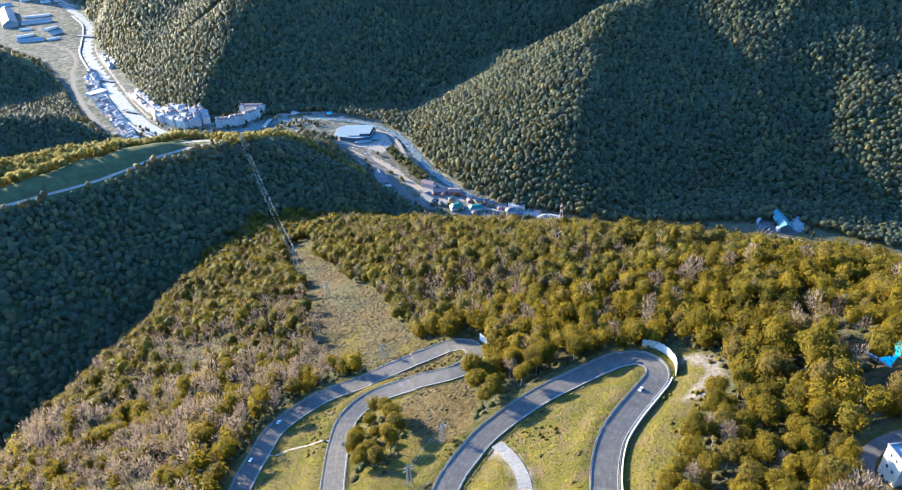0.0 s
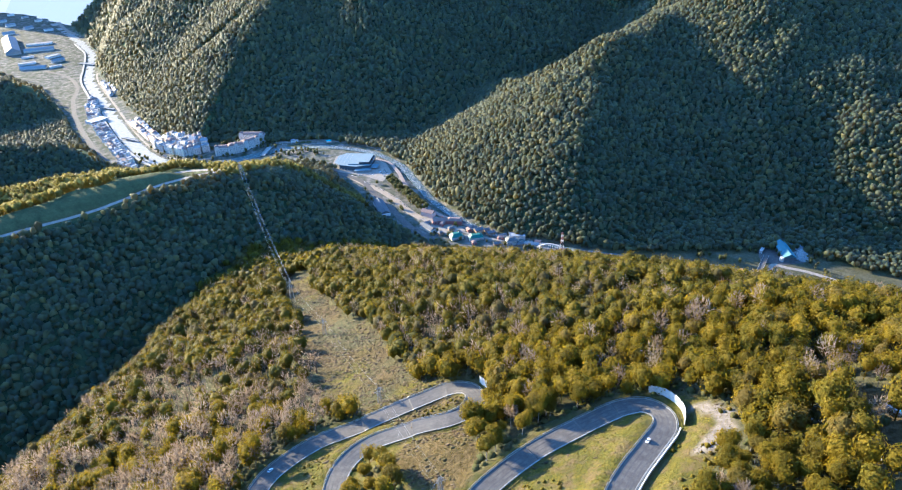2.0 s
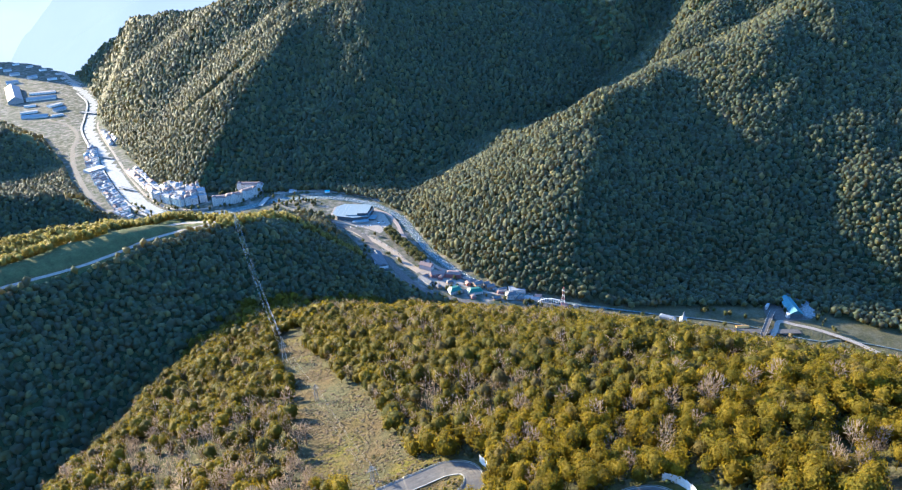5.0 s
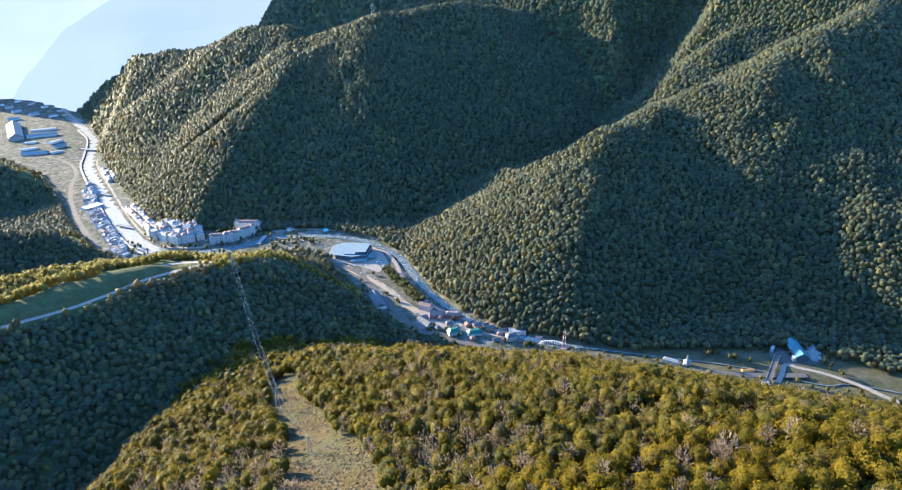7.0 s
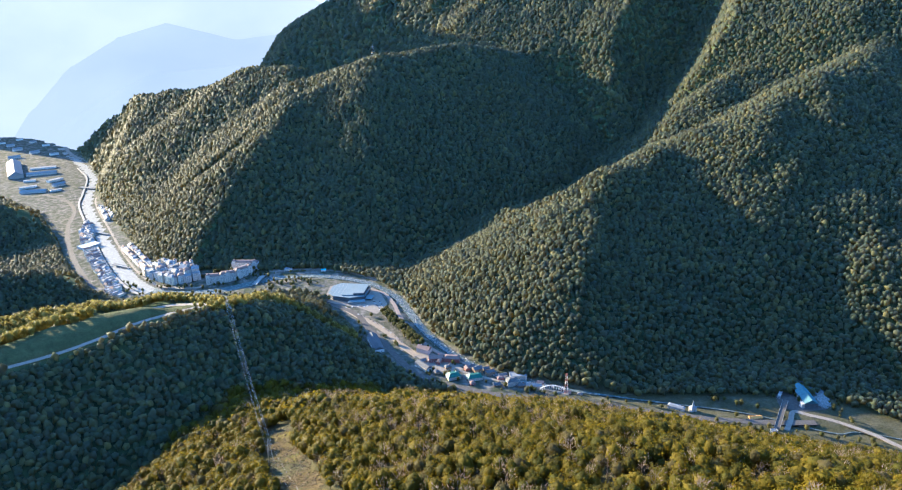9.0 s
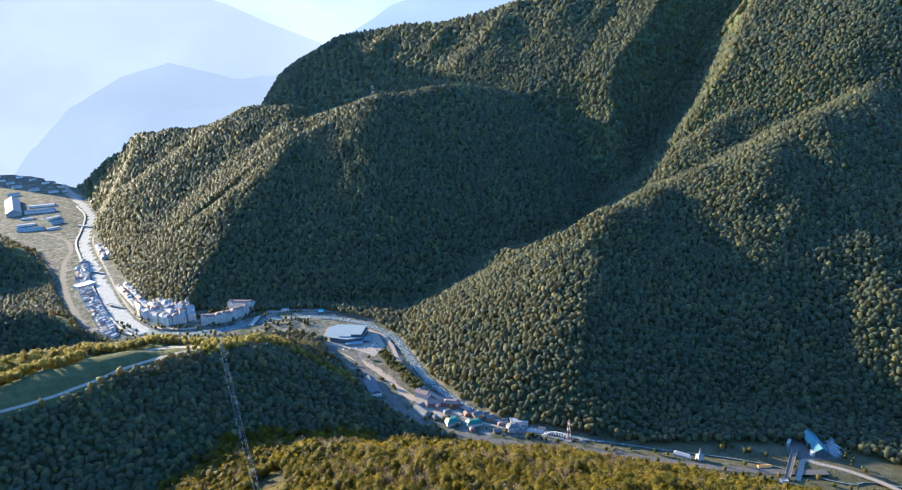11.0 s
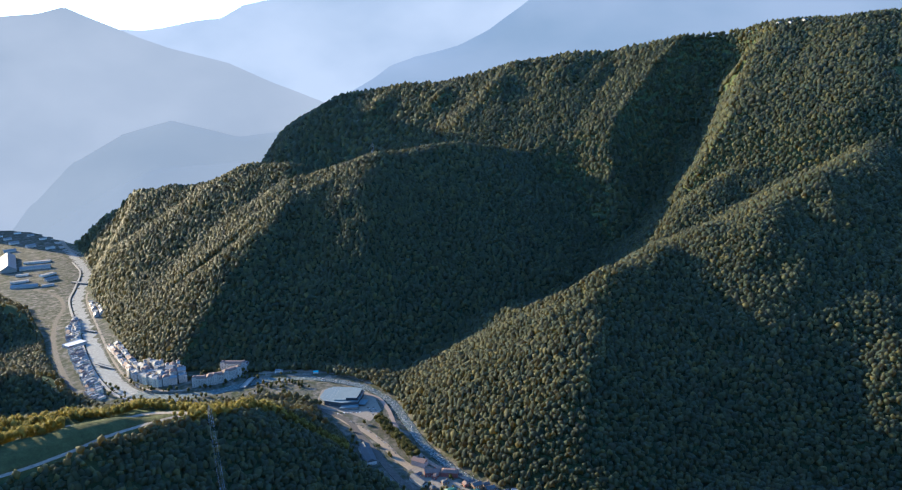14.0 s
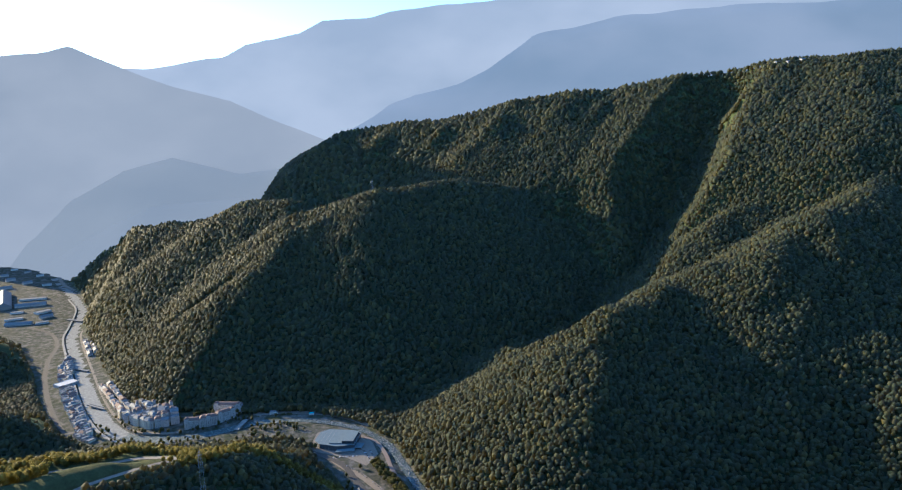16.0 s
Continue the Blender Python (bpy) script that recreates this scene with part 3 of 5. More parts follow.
def mountain_range(name, spine, slope, x0, x1, y0, y1, step, material, label, rough):
    """Mountains beyond the valley, as a sheet with real slopes."""
    X, Y = np.meshgrid(np.arange(x0, x1, step), np.arange(y0, y1, step))
    x, y = X.ravel(), Y.ravel()
    z = roof(x, y, spine, slope, slope, 10) + rough * lattice(x / 260, y / 260, 4) + rough * 0.5 * lattice(x / 110, y / 110, 6)
    z = np.maximum(z, -60)
    w = X.shape[1]
    i = (np.arange(X.shape[0] - 1)[:, None] * w + np.arange(w - 1)).ravel()
    return tagged(mesh_object(name, np.c_[x, y, z], np.stack([i, i + 1, i + 1 + w, i + w], 1), material, True), label, "mountains", kind="structure")


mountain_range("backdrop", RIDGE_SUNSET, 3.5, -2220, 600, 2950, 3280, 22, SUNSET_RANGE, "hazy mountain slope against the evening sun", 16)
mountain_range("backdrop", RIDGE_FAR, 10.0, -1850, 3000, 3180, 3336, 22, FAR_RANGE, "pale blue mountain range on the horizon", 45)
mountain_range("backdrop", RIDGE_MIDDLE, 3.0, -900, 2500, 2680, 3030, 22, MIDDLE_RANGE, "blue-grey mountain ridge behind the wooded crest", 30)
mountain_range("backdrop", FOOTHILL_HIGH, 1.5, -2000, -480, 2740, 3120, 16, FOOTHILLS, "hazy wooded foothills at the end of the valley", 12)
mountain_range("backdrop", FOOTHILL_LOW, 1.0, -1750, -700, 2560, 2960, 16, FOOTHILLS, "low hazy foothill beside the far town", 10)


# ---------------------------------------------------------------- trees
def ball(rings, seed):
    """A closed low ball of unit size as vertices and triangles."""
    bm = bmesh.new()
    bmesh.ops.create_icosphere(bm, subdivisions=rings, radius=1.0)
    v = np.array([p.co[:] for p in bm.verts])
    f = np.array([[q.index for q in p.verts] for p in bm.faces])
    bm.free()
    return v, f


def lumpy(v, seed, amount=0.22, freq=1.7):
    rng = np.random.default_rng(seed)
    r = np.ones(len(v))
    for _ in range(4):
        k, phase = rng.normal(size=3) * freq, rng.uniform(0, 6.28)
        r += amount * 0.55 * np.sin(v @ k * 1.6 + phase)
    return v * r[:, None]


def crown_shape(seed, leaves, size, core=1, body=0.8):
    """A crown of unit radius: a lumpy core and leaf clumps standing off it."""
    rng = np.random.default_rng(seed)
    cv, cf = ball(core, seed)
    cv = lumpy(cv, seed, 0.17 if core == 1 else 0.24, 2.0 if core == 1 else 2.8) * np.array([body, body, body * 1.1])
    keep = cv[cf][:, :, 2].max(1) > -0.45
    cf = cf[keep]
    d = rng.normal(size=(leaves, 3))
    d[:, 2] = np.abs(d[:, 2]) * rng.choice([1, 1, 1, -0.7], leaves)
    d /= np.linalg.norm(d, axis=1)[:, None]
    at = lumpy(d, seed, 0.17 if core == 1 else 0.24, 2.0 if core == 1 else 2.8) * np.array([0.90, 0.90, 1.0]) * rng.uniform(body + 0.04, 1.10, leaves)[:, None]
    normal = d + rng.normal(size=d.shape) * 0.32
    normal /= np.linalg.norm(normal, axis=1)[:, None]
    u = np.cross(normal, rng.normal(size=d.shape))
    u /= np.linalg.norm(u, axis=1)[:, None]
    w = np.cross(normal, u)
    s = size * rng.uniform(0.6, 1.3, leaves)[:, None]
    blade = np.stack([at - u * s - w * s * 0.6, at + u * s - w * s * 0.6, at + w * s * 1.1 + normal * s * 0.35], 1).reshape(-1, 3)
    q = len(cv) + np.arange(leaves)[:, None] * 3
    return np.vstack([cv, blade]), np.vstack([cf, np.hstack([q, q + 1, q + 2])])


def stem(a, b, ra, rb, sides=4):
    """A tapered stick between two places."""
    a, b = np.array(a, float), np.array(b, float)
    way = (b - a) / np.linalg.norm(b - a)
    u = np.cross(way, (0.31, 0.77, 0.55))
    u /= np.linalg.norm(u)
    w = np.cross(way, u)
    t = np.arange(sides) * 2 * np.pi / sides
    ring = np.cos(t)[:, None] * u + np.sin(t)[:, None] * w
    v = np.vstack([a + ring * ra, b + ring * rb])
    i = np.arange(sides)
    j = (i + 1) % sides
    return v, np.vstack([np.stack([i, j, j + sides], 1), np.stack([i, j + sides, i + sides], 1)])


def joined(shapes):
    v, f, n = [], [], 0
    for a, b in shapes:
        v.append(a), f.append(b + n)
        n += len(a)
    return np.vstack(v), np.vstack(f)


def tuft(seed):
    """A far crown: a lumpy ball without its hidden underside."""
    v, f = ball(1, seed)
    f = f[v[f][:, :, 2].max(1) > -0.2]
    v = lumpy(v, seed, 0.34, 3.6) * np.array([1, 1, 1.0])
    used = np.unique(f)
    new_index = np.zeros(len(v), int)
    new_index[used] = np.arange(len(used))
    return v[used], new_index[f]


def leafy_tuft(seed, leaves=22):
    """A crown across the ravine: a lumpy ball with leaf clumps that break its outline."""
    v, f = tuft(seed)
    rng = np.random.default_rng(seed)
    d = rng.normal(size=(leaves, 3))
    d[:, 2] = np.abs(d[:, 2])
    d /= np.linalg.norm(d, axis=1)[:, None]
    u = np.cross(d, rng.normal(size=d.shape))
    u /= np.linalg.norm(u, axis=1)[:, None]
    w = np.cross(d + rng.normal(size=d.shape) * 0.4, u)
    at = lumpy(d, seed, 0.34, 3.6) * rng.uniform(0.82, 1.08, leaves)[:, None]
    s = rng.uniform(0.16, 0.34, leaves)[:, None]
    blade = np.stack([at - u * s, at + u * s, at + w * s * 1.3 + d * s * 0.3], 1).reshape(-1, 3)
    return np.vstack([v * 0.92, blade]), np.vstack([f, len(v) + np.arange(leaves * 3).reshape(-1, 3)])


def bare_shape(seed, limbs=9, twigs=40, sides=3):
    """A leafless tree of unit height: trunk, limbs and a haze of fine twigs."""
    rng = np.random.default_rng(seed)
    top = np.array([rng.normal() * 0.04, rng.normal() * 0.04, 0.88])
    out = [stem((0, 0, -0.05), top, 0.016, 0.004, 4)]
    for n in range(limbs):
        t = 0.32 + 0.55 * n / limbs
        a = top * t
        ang = n * 2.4 + rng.uniform(0, 0.6)
        reach = (1.08 - t) * rng.uniform(0.32, 0.46)
        b = a + np.array([np.cos(ang) * reach, np.sin(ang) * reach, reach * rng.uniform(0.7, 1.2)])
        out.append(stem(a, b, 0.008, 0.003, sides))
    d = rng.normal(size=(twigs, 3))
    d /= np.linalg.norm(d, axis=1)[:, None]
    root = d * rng.uniform(0.35, 0.95, twigs)[:, None] * np.array([0.27, 0.27, 0.32]) + (0, 0, 0.68)
    way = d * 0.6 + (0, 0, 0.7) + rng.normal(size=d.shape) * 0.35
    way = way / np.linalg.norm(way, axis=1)[:, None] * rng.uniform(0.06, 0.14, twigs)[:, None]
    across = np.cross(way, rng.normal(size=d.shape))
    across = across / np.linalg.norm(across, axis=1)[:, None] * rng.uniform(0.009, 0.018, twigs)[:, None]
    v = np.stack([root - across, root + across, root + way], 1).reshape(-1, 3)
    out.append((v, np.arange(3 * twigs).reshape(-1, 3)))
    return joined(out)


def forest(name, shapes, spots, sizes, material, label, category, seed, smooth=False):
    """Many trees joined into one stuff: spots (n, 3), sizes (n, 3: across, across, up)."""
    rng = np.random.default_rng(seed)
    kind = rng.integers(0, len(shapes), len(spots))
    v, f, tone, n = [], [], [], 0
    for k, (sv, sf) in enumerate(shapes):
        some = np.where(kind == k)[0]
        if not len(some):
            continue
        a = rng.uniform(0, 6.28, len(some))
        c, s = np.cos(a)[:, None], np.sin(a)[:, None]
        px = (sv[:, 0] * c - sv[:, 1] * s) * sizes[some, 0:1] + spots[some, 0:1]
        py = (sv[:, 0] * s + sv[:, 1] * c) * sizes[some, 1:2] + spots[some, 1:2]
        pz = sv[:, 2] * sizes[some, 2:3] + spots[some, 2:3]
        v.append(np.stack([px, py, pz], -1).reshape(-1, 3))
        f.append((sf[None] + (np.arange(len(some)) * len(sv))[:, None, None]).reshape(-1, 3) + n)
        tone.append(np.repeat(rng.uniform(0, 1, len(some)), len(sv)))
        n += len(some) * len(sv)
    ob = mesh_object(name, np.vstack(v), np.vstack(f), material, smooth)
    paint(ob, "tone", np.concatenate(tone))
    return tagged(ob, label, category, kind="stuff")


def scatter(x0, x1, y0, y1, spacing, seed):
    """Jittered places on a staggered lattice."""
    rng = np.random.default_rng(seed)
    gx, gy = np.meshgrid(np.arange(x0, x1, spacing), np.arange(y0, y1, spacing * 0.87))
    gx = gx + (np.arange(gx.shape[0]) % 2)[:, None] * spacing / 2
    p = np.c_[gx.ravel(), gy.ravel()]
    return p + rng.uniform(-0.42, 0.42, p.shape) * spacing


def wooded(x, y):
    """Whether trees grow at a place."""
    ok = (road_distance(x, y) > 4.5) & (cut_distance(x, y) > 0)
    for field in MEADOWS + BARE_PATCHES + [RESORT]:
        ok &= ~inside(field, x, y)
    flat, d, side = river_flat(x, y)
    ok &= ~inside(DIRT, x, y) | (lattice(x / 9, y / 9, 17) > 0.2)
    near_crest = along(CREST_ROAD, x, y)[0]
    return ok & (flat > np.where(side < 0, -3.0, 1.0)) & (near_crest > 11)


rng = np.random.default_rng(11)
p = np.vstack([scatter(-420, 620, 85, 860, 7.5, 5), scatter(-260, 300, -200, 84, 7.5, 6)])
hill = near_hill(p[:, 0], p[:, 1])
land = ground_height(p[:, 0], p[:, 1])
p = p[(np.abs(hill - land) < 14) & (land > 6) & (120.0 + 1.15 * (p[:, 0] + 285) - 0.28 * (p[:, 1] - 374) > hill - 6)]
CLUMP = np.array([(-38, 216), (-31, 226), (-42, 227), (-35, 232), (-46, 218), (-28, 216), (-47, 209), (-39, 205), (-31, 206), (-41, 236), (-44, 200), (-36, 197)], float)
p = np.vstack([p[wooded(p[:, 0], p[:, 1])], CLUMP])
near_z = ground_height(p[:, 0], p[:, 1])
leafless = rng.uniform(size=len(p)) < np.where((p[:, 0] < -70) & (p[:, 1] < 430), 0.56, 0.10) + 0.42 * (lattice(p[:, 0] / 38, p[:, 1] / 38, 13) > 0.2)
leafless[-len(CLUMP):] = False
leafless &= p[:, 1] > 84
tall = rng.uniform(9.5, 17.5, len(p)) * (1 + 0.55 * lattice(p[:, 0] / 26, p[:, 1] / 26, 8))
wide = np.where(p[:, 1] < 320, rng.uniform(3.8, 6.0, len(p)), rng.uniform(3.2, 6.4, len(p)))

# the trees by the hairpins are things of their own
order = np.argsort(np.hypot(p[:, 0] - 20, p[:, 1] - 150))
single = order[:300]
rest = np.setdiff1d(np.arange(len(p)), single)


def make_tree(seed, bare, leaf=LEAF_SPRING):
    """One tree of about fifteen metres: a trunk with limbs, and a crown."""
    rng = np.random.default_rng(seed)
    root = new("tree")
    if bare:
        v, f = bare_shape(seed, 12, 420, 3)
        crown = mesh_object("crown", v * 14.0, f, TWIG)
        trunk = joined([stem((0, 0, -0.8), (0.2, 0.1, 8), 0.24, 0.09, 7)])
    else:
        lobes = []
        for n in range(6):
            v, f = crown_shape(seed * 31 + n, 480, 0.088, 1, 0.74)
            a = n * 1.1 + rng.uniform(0, 0.5)
            off = np.array([np.cos(a) * 1.9, np.sin(a) * 1.9, 7.6 + 0.7 * n + rng.uniform(-0.6, 0.6)]) if n else np.array([0, 0, 10.0])
            lobes.append((v * (3.3 if n == 0 else rng.uniform(2.1, 2.9)) * np.array([1, 1, 1.1]) + off, f))
        v, f = joined(lobes)
        crown = mesh_object("crown", v, f, leaf, True)
        limbs = [stem((0, 0, -0.8), (0.15, -0.1, 9.5), 0.26, 0.08, 7)]
        for n in range(5):
            a = n * 1.3
            limbs.append(stem((0.05, 0, 4.2 + n), (np.cos(a) * 2, np.sin(a) * 2, 7.2 + n), 0.1, 0.03, 4))
        trunk = joined(limbs)
    paint(crown, "tone", np.full(len(crown.data.vertices), rng.uniform(0.15, 0.9)))
    trunk = mesh_object("trunk", trunk[0], trunk[1], BARK, True)
    crown.parent = trunk.parent = root
    label = "leafless grey-brown broadleaf tree on the hillside" if bare else "broadleaf tree with fresh yellow-green leaves on the hillside"
    return tagged(root, label, "tree", "trees beside the hairpin road")


leafy_kinds = [make_tree(100 + n, False) for n in range(6)]
bare_kinds = [make_tree(200 + n, True) for n in range(3)]
used = set()
for n in single:
    kind = bare_kinds[n % 3] if leafless[n] else leafy_kinds[n % 6]
    m = pose(p[n, 0], p[n, 1], near_z[n], rng.uniform(-3, 3), rng.uniform(-3, 3), rng.uniform(0, 360))
    size = tall[n] / 13.5
    if kind not in used:
        used.add(kind)
        thing = kind
        thing.matrix_basis = m
    else:
        thing = copy_thing(kind, m)
    thing.scale = (size * rng.uniform(0.9, 1.15), size * rng.uniform(0.9, 1.15), size)

full = rest[~leafless[rest]]
thin = rest[leafless[rest]]
trunk_stem = stem((0, 0, -1.9), (0, 0, 0), 0.06, 0.04, 4)
fine_crowns = [joined([crown_shape(40 + n, 340, 0.090, 1, 0.76), trunk_stem]) for n in range(6)]
crowns = [joined([crown_shape(50 + n, 118, 0.108, 1, 0.86), trunk_stem]) for n in range(6)]
facing_valley = np.abs(p[full, 0]) < 0.72 * p[full, 1] + 60
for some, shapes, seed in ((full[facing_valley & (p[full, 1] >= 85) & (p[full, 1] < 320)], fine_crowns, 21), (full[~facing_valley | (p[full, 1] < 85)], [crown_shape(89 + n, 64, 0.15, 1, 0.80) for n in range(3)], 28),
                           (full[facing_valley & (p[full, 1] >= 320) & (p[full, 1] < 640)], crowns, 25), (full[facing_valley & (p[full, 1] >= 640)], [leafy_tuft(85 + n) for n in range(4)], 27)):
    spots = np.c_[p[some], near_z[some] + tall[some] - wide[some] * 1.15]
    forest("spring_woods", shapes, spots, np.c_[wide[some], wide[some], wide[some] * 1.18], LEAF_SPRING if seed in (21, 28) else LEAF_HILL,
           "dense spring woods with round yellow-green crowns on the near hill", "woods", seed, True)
for some, shapes, seed in ((thin[p[thin, 1] < 330], [bare_shape(60 + n, 8, 105) for n in range(4)], 22), (thin[p[thin, 1] >= 330], [bare_shape(64 + n, 4, 36) for n in range(4)], 26)):
    forest("leafless_woods", shapes, np.c_[p[some], near_z[some]], 1.14 * np.c_[tall[some], tall[some], tall[some]], TWIG,
           "grey-brown leafless trees among the spring woods", "woods", seed)

# woods of the far slopes
far = []
for x0, x1, y0, y1, gap in ((-900, 880, 480, 1330, 6.9), (-1150, 1050, 1330, 1760, 7.8), (-1350, 1250, 1760, 2300, 9.6), (-1500, 1500, 2300, 2900, 14.0)):
    q = scatter(x0, x1, y0, y1, gap, int(y0))
    q = np.c_[q, ground_height(q[:, 0], q[:, 1]), np.full(len(q), gap)]
    q = q[wooded(q[:, 0], q[:, 1])]
    keep = (np.abs(near_hill(q[:, 0], q[:, 1]) - q[:, 2]) > 14) | (q[:, 1] > 860)
    far.append(q[keep])
q = scatter(-560, -150, 200, 480, 6.9, 203)
q = np.c_[q, ground_height(q[:, 0], q[:, 1]), np.full(len(q), 6.9)]
far.append(q[wooded(q[:, 0], q[:, 1]) & (np.abs(near_hill(q[:, 0], q[:, 1]) - q[:, 2]) > 14)])
far = np.vstack(far)
# the crest opposite carries spring leaves as well, sunlight painted into their colour
crest = np.minimum(np.minimum(along(RIDGE_WOODLOT, far[:, 0], far[:, 1])[0], along(RIDGE_CABLE[1:5], far[:, 0], far[:, 1] - 12)[0]), along(RIDGE_CABLE[4:], far[:, 0], far[:, 1])[0] + 14) < 30
crest_p, far = far[crest], far[~crest]
w = rng.uniform(2.8, 4.6, len(crest_p))
h = rng.uniform(9, 15, len(crest_p))
forest("crest_woods", crowns, np.c_[crest_p[:, :2], crest_p[:, 2] + h - w * 1.15], np.c_[w, w, w * 1.2], LEAF_CREST,
       "spring-green trees standing along the crest opposite, painted lighter as if sunlit", "woods", 24, True)
fall = ground_height(far[:, 0], far[:, 1] + 12) - far[:, 2]
far = far[(fall > np.where(far[:, 1] > 1330, -3.8, -5.4)) | (along(BOWL, far[:, 0], far[:, 1])[0] < 170) | (rng.uniform(size=len(far)) < 0.1)]   # north slopes carry thinner woods
size = far[:, 3] * rng.uniform(0.42, 0.78, len(far))
high = rng.uniform(8.8, 11.2, len(far)) + 3.0 * lattice(far[:, 0] / 30, far[:, 1] / 30, 61)
crown_size = np.c_[size, size, size * rng.uniform(0.95, 1.45, len(far))]
for some, shapes, seed, label in ((far[:, 1] < 960, [tuft(120 + n) for n in range(8)], 23, "dark green mixed woods on the slope across the ravine"),
                                  ((far[:, 1] >= 960) & (far[:, 1] < 1330), [tuft(130 + n) for n in range(8)], 29, "dark green mixed woods on the slopes above the river"),
                                  (far[:, 1] >= 1330, [tuft(80 + n) for n in range(8)], 30, "dark green mixed woods covering the mountain slopes")):
    forest("mountain_woods", shapes, np.c_[far[some, :2], far[some, 2] + high[some] - size[some]], crown_size[some], LEAF_WOODS, label, "woods", seed, True)


# undergrowth between the near trees
q = scatter(-170, 185, 100, 330, 4.2, 75)
q = q[wooded(q[:, 0], q[:, 1]) & (near_hill(q[:, 0], q[:, 1]) > 0) & (lattice(q[:, 0] / 12, q[:, 1] / 12, 76) > -0.2)]
r = rng.uniform(0.8, 2.1, len(q))
low = np.repeat(CLUMP, 4, 0) + rng.normal(0, 3.0, (len(CLUMP) * 4, 2))
q, r = np.vstack([q, low]), np.r_[r, rng.uniform(1.2, 2.4, len(low))]
forest("undergrowth", [tuft(70 + n) for n in range(5)], np.c_[q, ground_height(q[:, 0], q[:, 1]) + r * 0.3], np.c_[r, r, r * 0.9], LEAF_VALLEY,
       "dull green undergrowth between the trees of the near hill", "undergrowth", 77, True)

# shrubs on the rough grass
q = scatter(-105, 125, 105, 300, 3.2, 71)
open_land = np.zeros(len(q), bool)
for field in MEADOWS[:4]:
    open_land |= inside(field, q[:, 0], q[:, 1])
open_land |= (cut_distance(q[:, 0], q[:, 1]) < 0)
east = inside(MEADOWS[3], q[:, 0], q[:, 1])
q = q[open_land & (road_distance(q[:, 0], q[:, 1]) > 2.2) & (lattice(q[:, 0] / 14, q[:, 1] / 14, 19) > np.where(east, -0.05, 0.27))]
r = rng.uniform(0.3, 0.95, len(q)) * np.where(inside(MEADOWS[3], q[:, 0], q[:, 1]), 1.35, 1.0)
forest("shrubs", [tuft(90 + n) for n in range(5)], np.c_[q, ground_height(q[:, 0], q[:, 1]) + r * 0.2], np.c_[r, r, r], LEAF_SPRING,
       "low scrubby bushes scattered over rough grass", "shrubs", 72, True)
q = scatter(-190, 125, 105, 330, 1.35, 73)
open_land = cut_distance(q[:, 0], q[:, 1]) < 2
for field in MEADOWS[:4]:
    open_land |= inside(field, q[:, 0], q[:, 1])
q = q[open_land & (road_distance(q[:, 0], q[:, 1]) > 1.2)]
r = rng.uniform(0.25, 0.7, len(q))
blade = np.array([[-0.5, 0, 0], [0.5, 0, 0], [0.1, 0.1, 1.0], [0, -0.5, 0], [0, 0.5, 0], [-0.2, 0.1, 0.8], [-0.35, -0.35, 0], [0.35, 0.35, 0], [0.2, -0.3, 0.7]])
forest("grass_tufts", [(blade, np.arange(9).reshape(3, 3))], np.c_[q, ground_height(q[:, 0], q[:, 1]) - 0.05], np.c_[r, r, r * 0.8], DRY_GRASS,
       "coarse tufts of dry and fresh grass on the clearings", "grass", 74)

# brushwood and scrub left on the cleared ground
q = scatter(-190, 125, 105, 620, 2.3, 81)
brown = inside(BROWN, q[:, 0], q[:, 1]) | (cut_distance(q[:, 0], q[:, 1]) < 1)
rough_field = np.zeros(len(q), bool)
for field in MEADOWS[:4]:
    rough_field |= inside(field, q[:, 0], q[:, 1])
patch = lattice(q[:, 0] / 11, q[:, 1] / 11, 82) + 0.5 * lattice(q[:, 0] / 4, q[:, 1] / 4, 83)
q = q[(brown & (patch > -0.22) | rough_field & (patch > 0.42)) & (road_distance(q[:, 0], q[:, 1]) > 1.8)]
r = rng.uniform(0.35, 1.15, len(q))
forest("brushwood", [tuft(95 + n) for n in range(6)], np.c_[q, ground_height(q[:, 0], q[:, 1]) - 0.05], np.c_[r * 1.3, r * 0.8, r * 0.55], BRUSH,
       "low brown brushwood and bramble on cleared ground", "brushwood", 84, True)


# ---------------------------------------------------------------- building kit
def part(name, shape, material, parent, label="", smooth=False):
    """Links one mesh, from (places, faces), under a thing or a part."""
    me = bpy.data.meshes.new(name)
    me.from_pydata([tuple(map(float, v)) for v in shape[0]], [], [tuple(map(int, f)) for f in shape[1]])
    me.materials.append(material)
    if smooth:
        me.shade_smooth()
    ob = new(name, me)
    ob.parent = parent
    return tagged(ob, label)


def box(x0, x1, y0, y1, z0, z1):
    v = [(x, y, z) for z in (z0, z1) for y in (y0, y1) for x in (x0, x1)]
    return v, [(0, 2, 3, 1), (4, 5, 7, 6), (0, 1, 5, 4), (2, 6, 7, 3), (0, 4, 6, 2), (1, 3, 7, 5)]


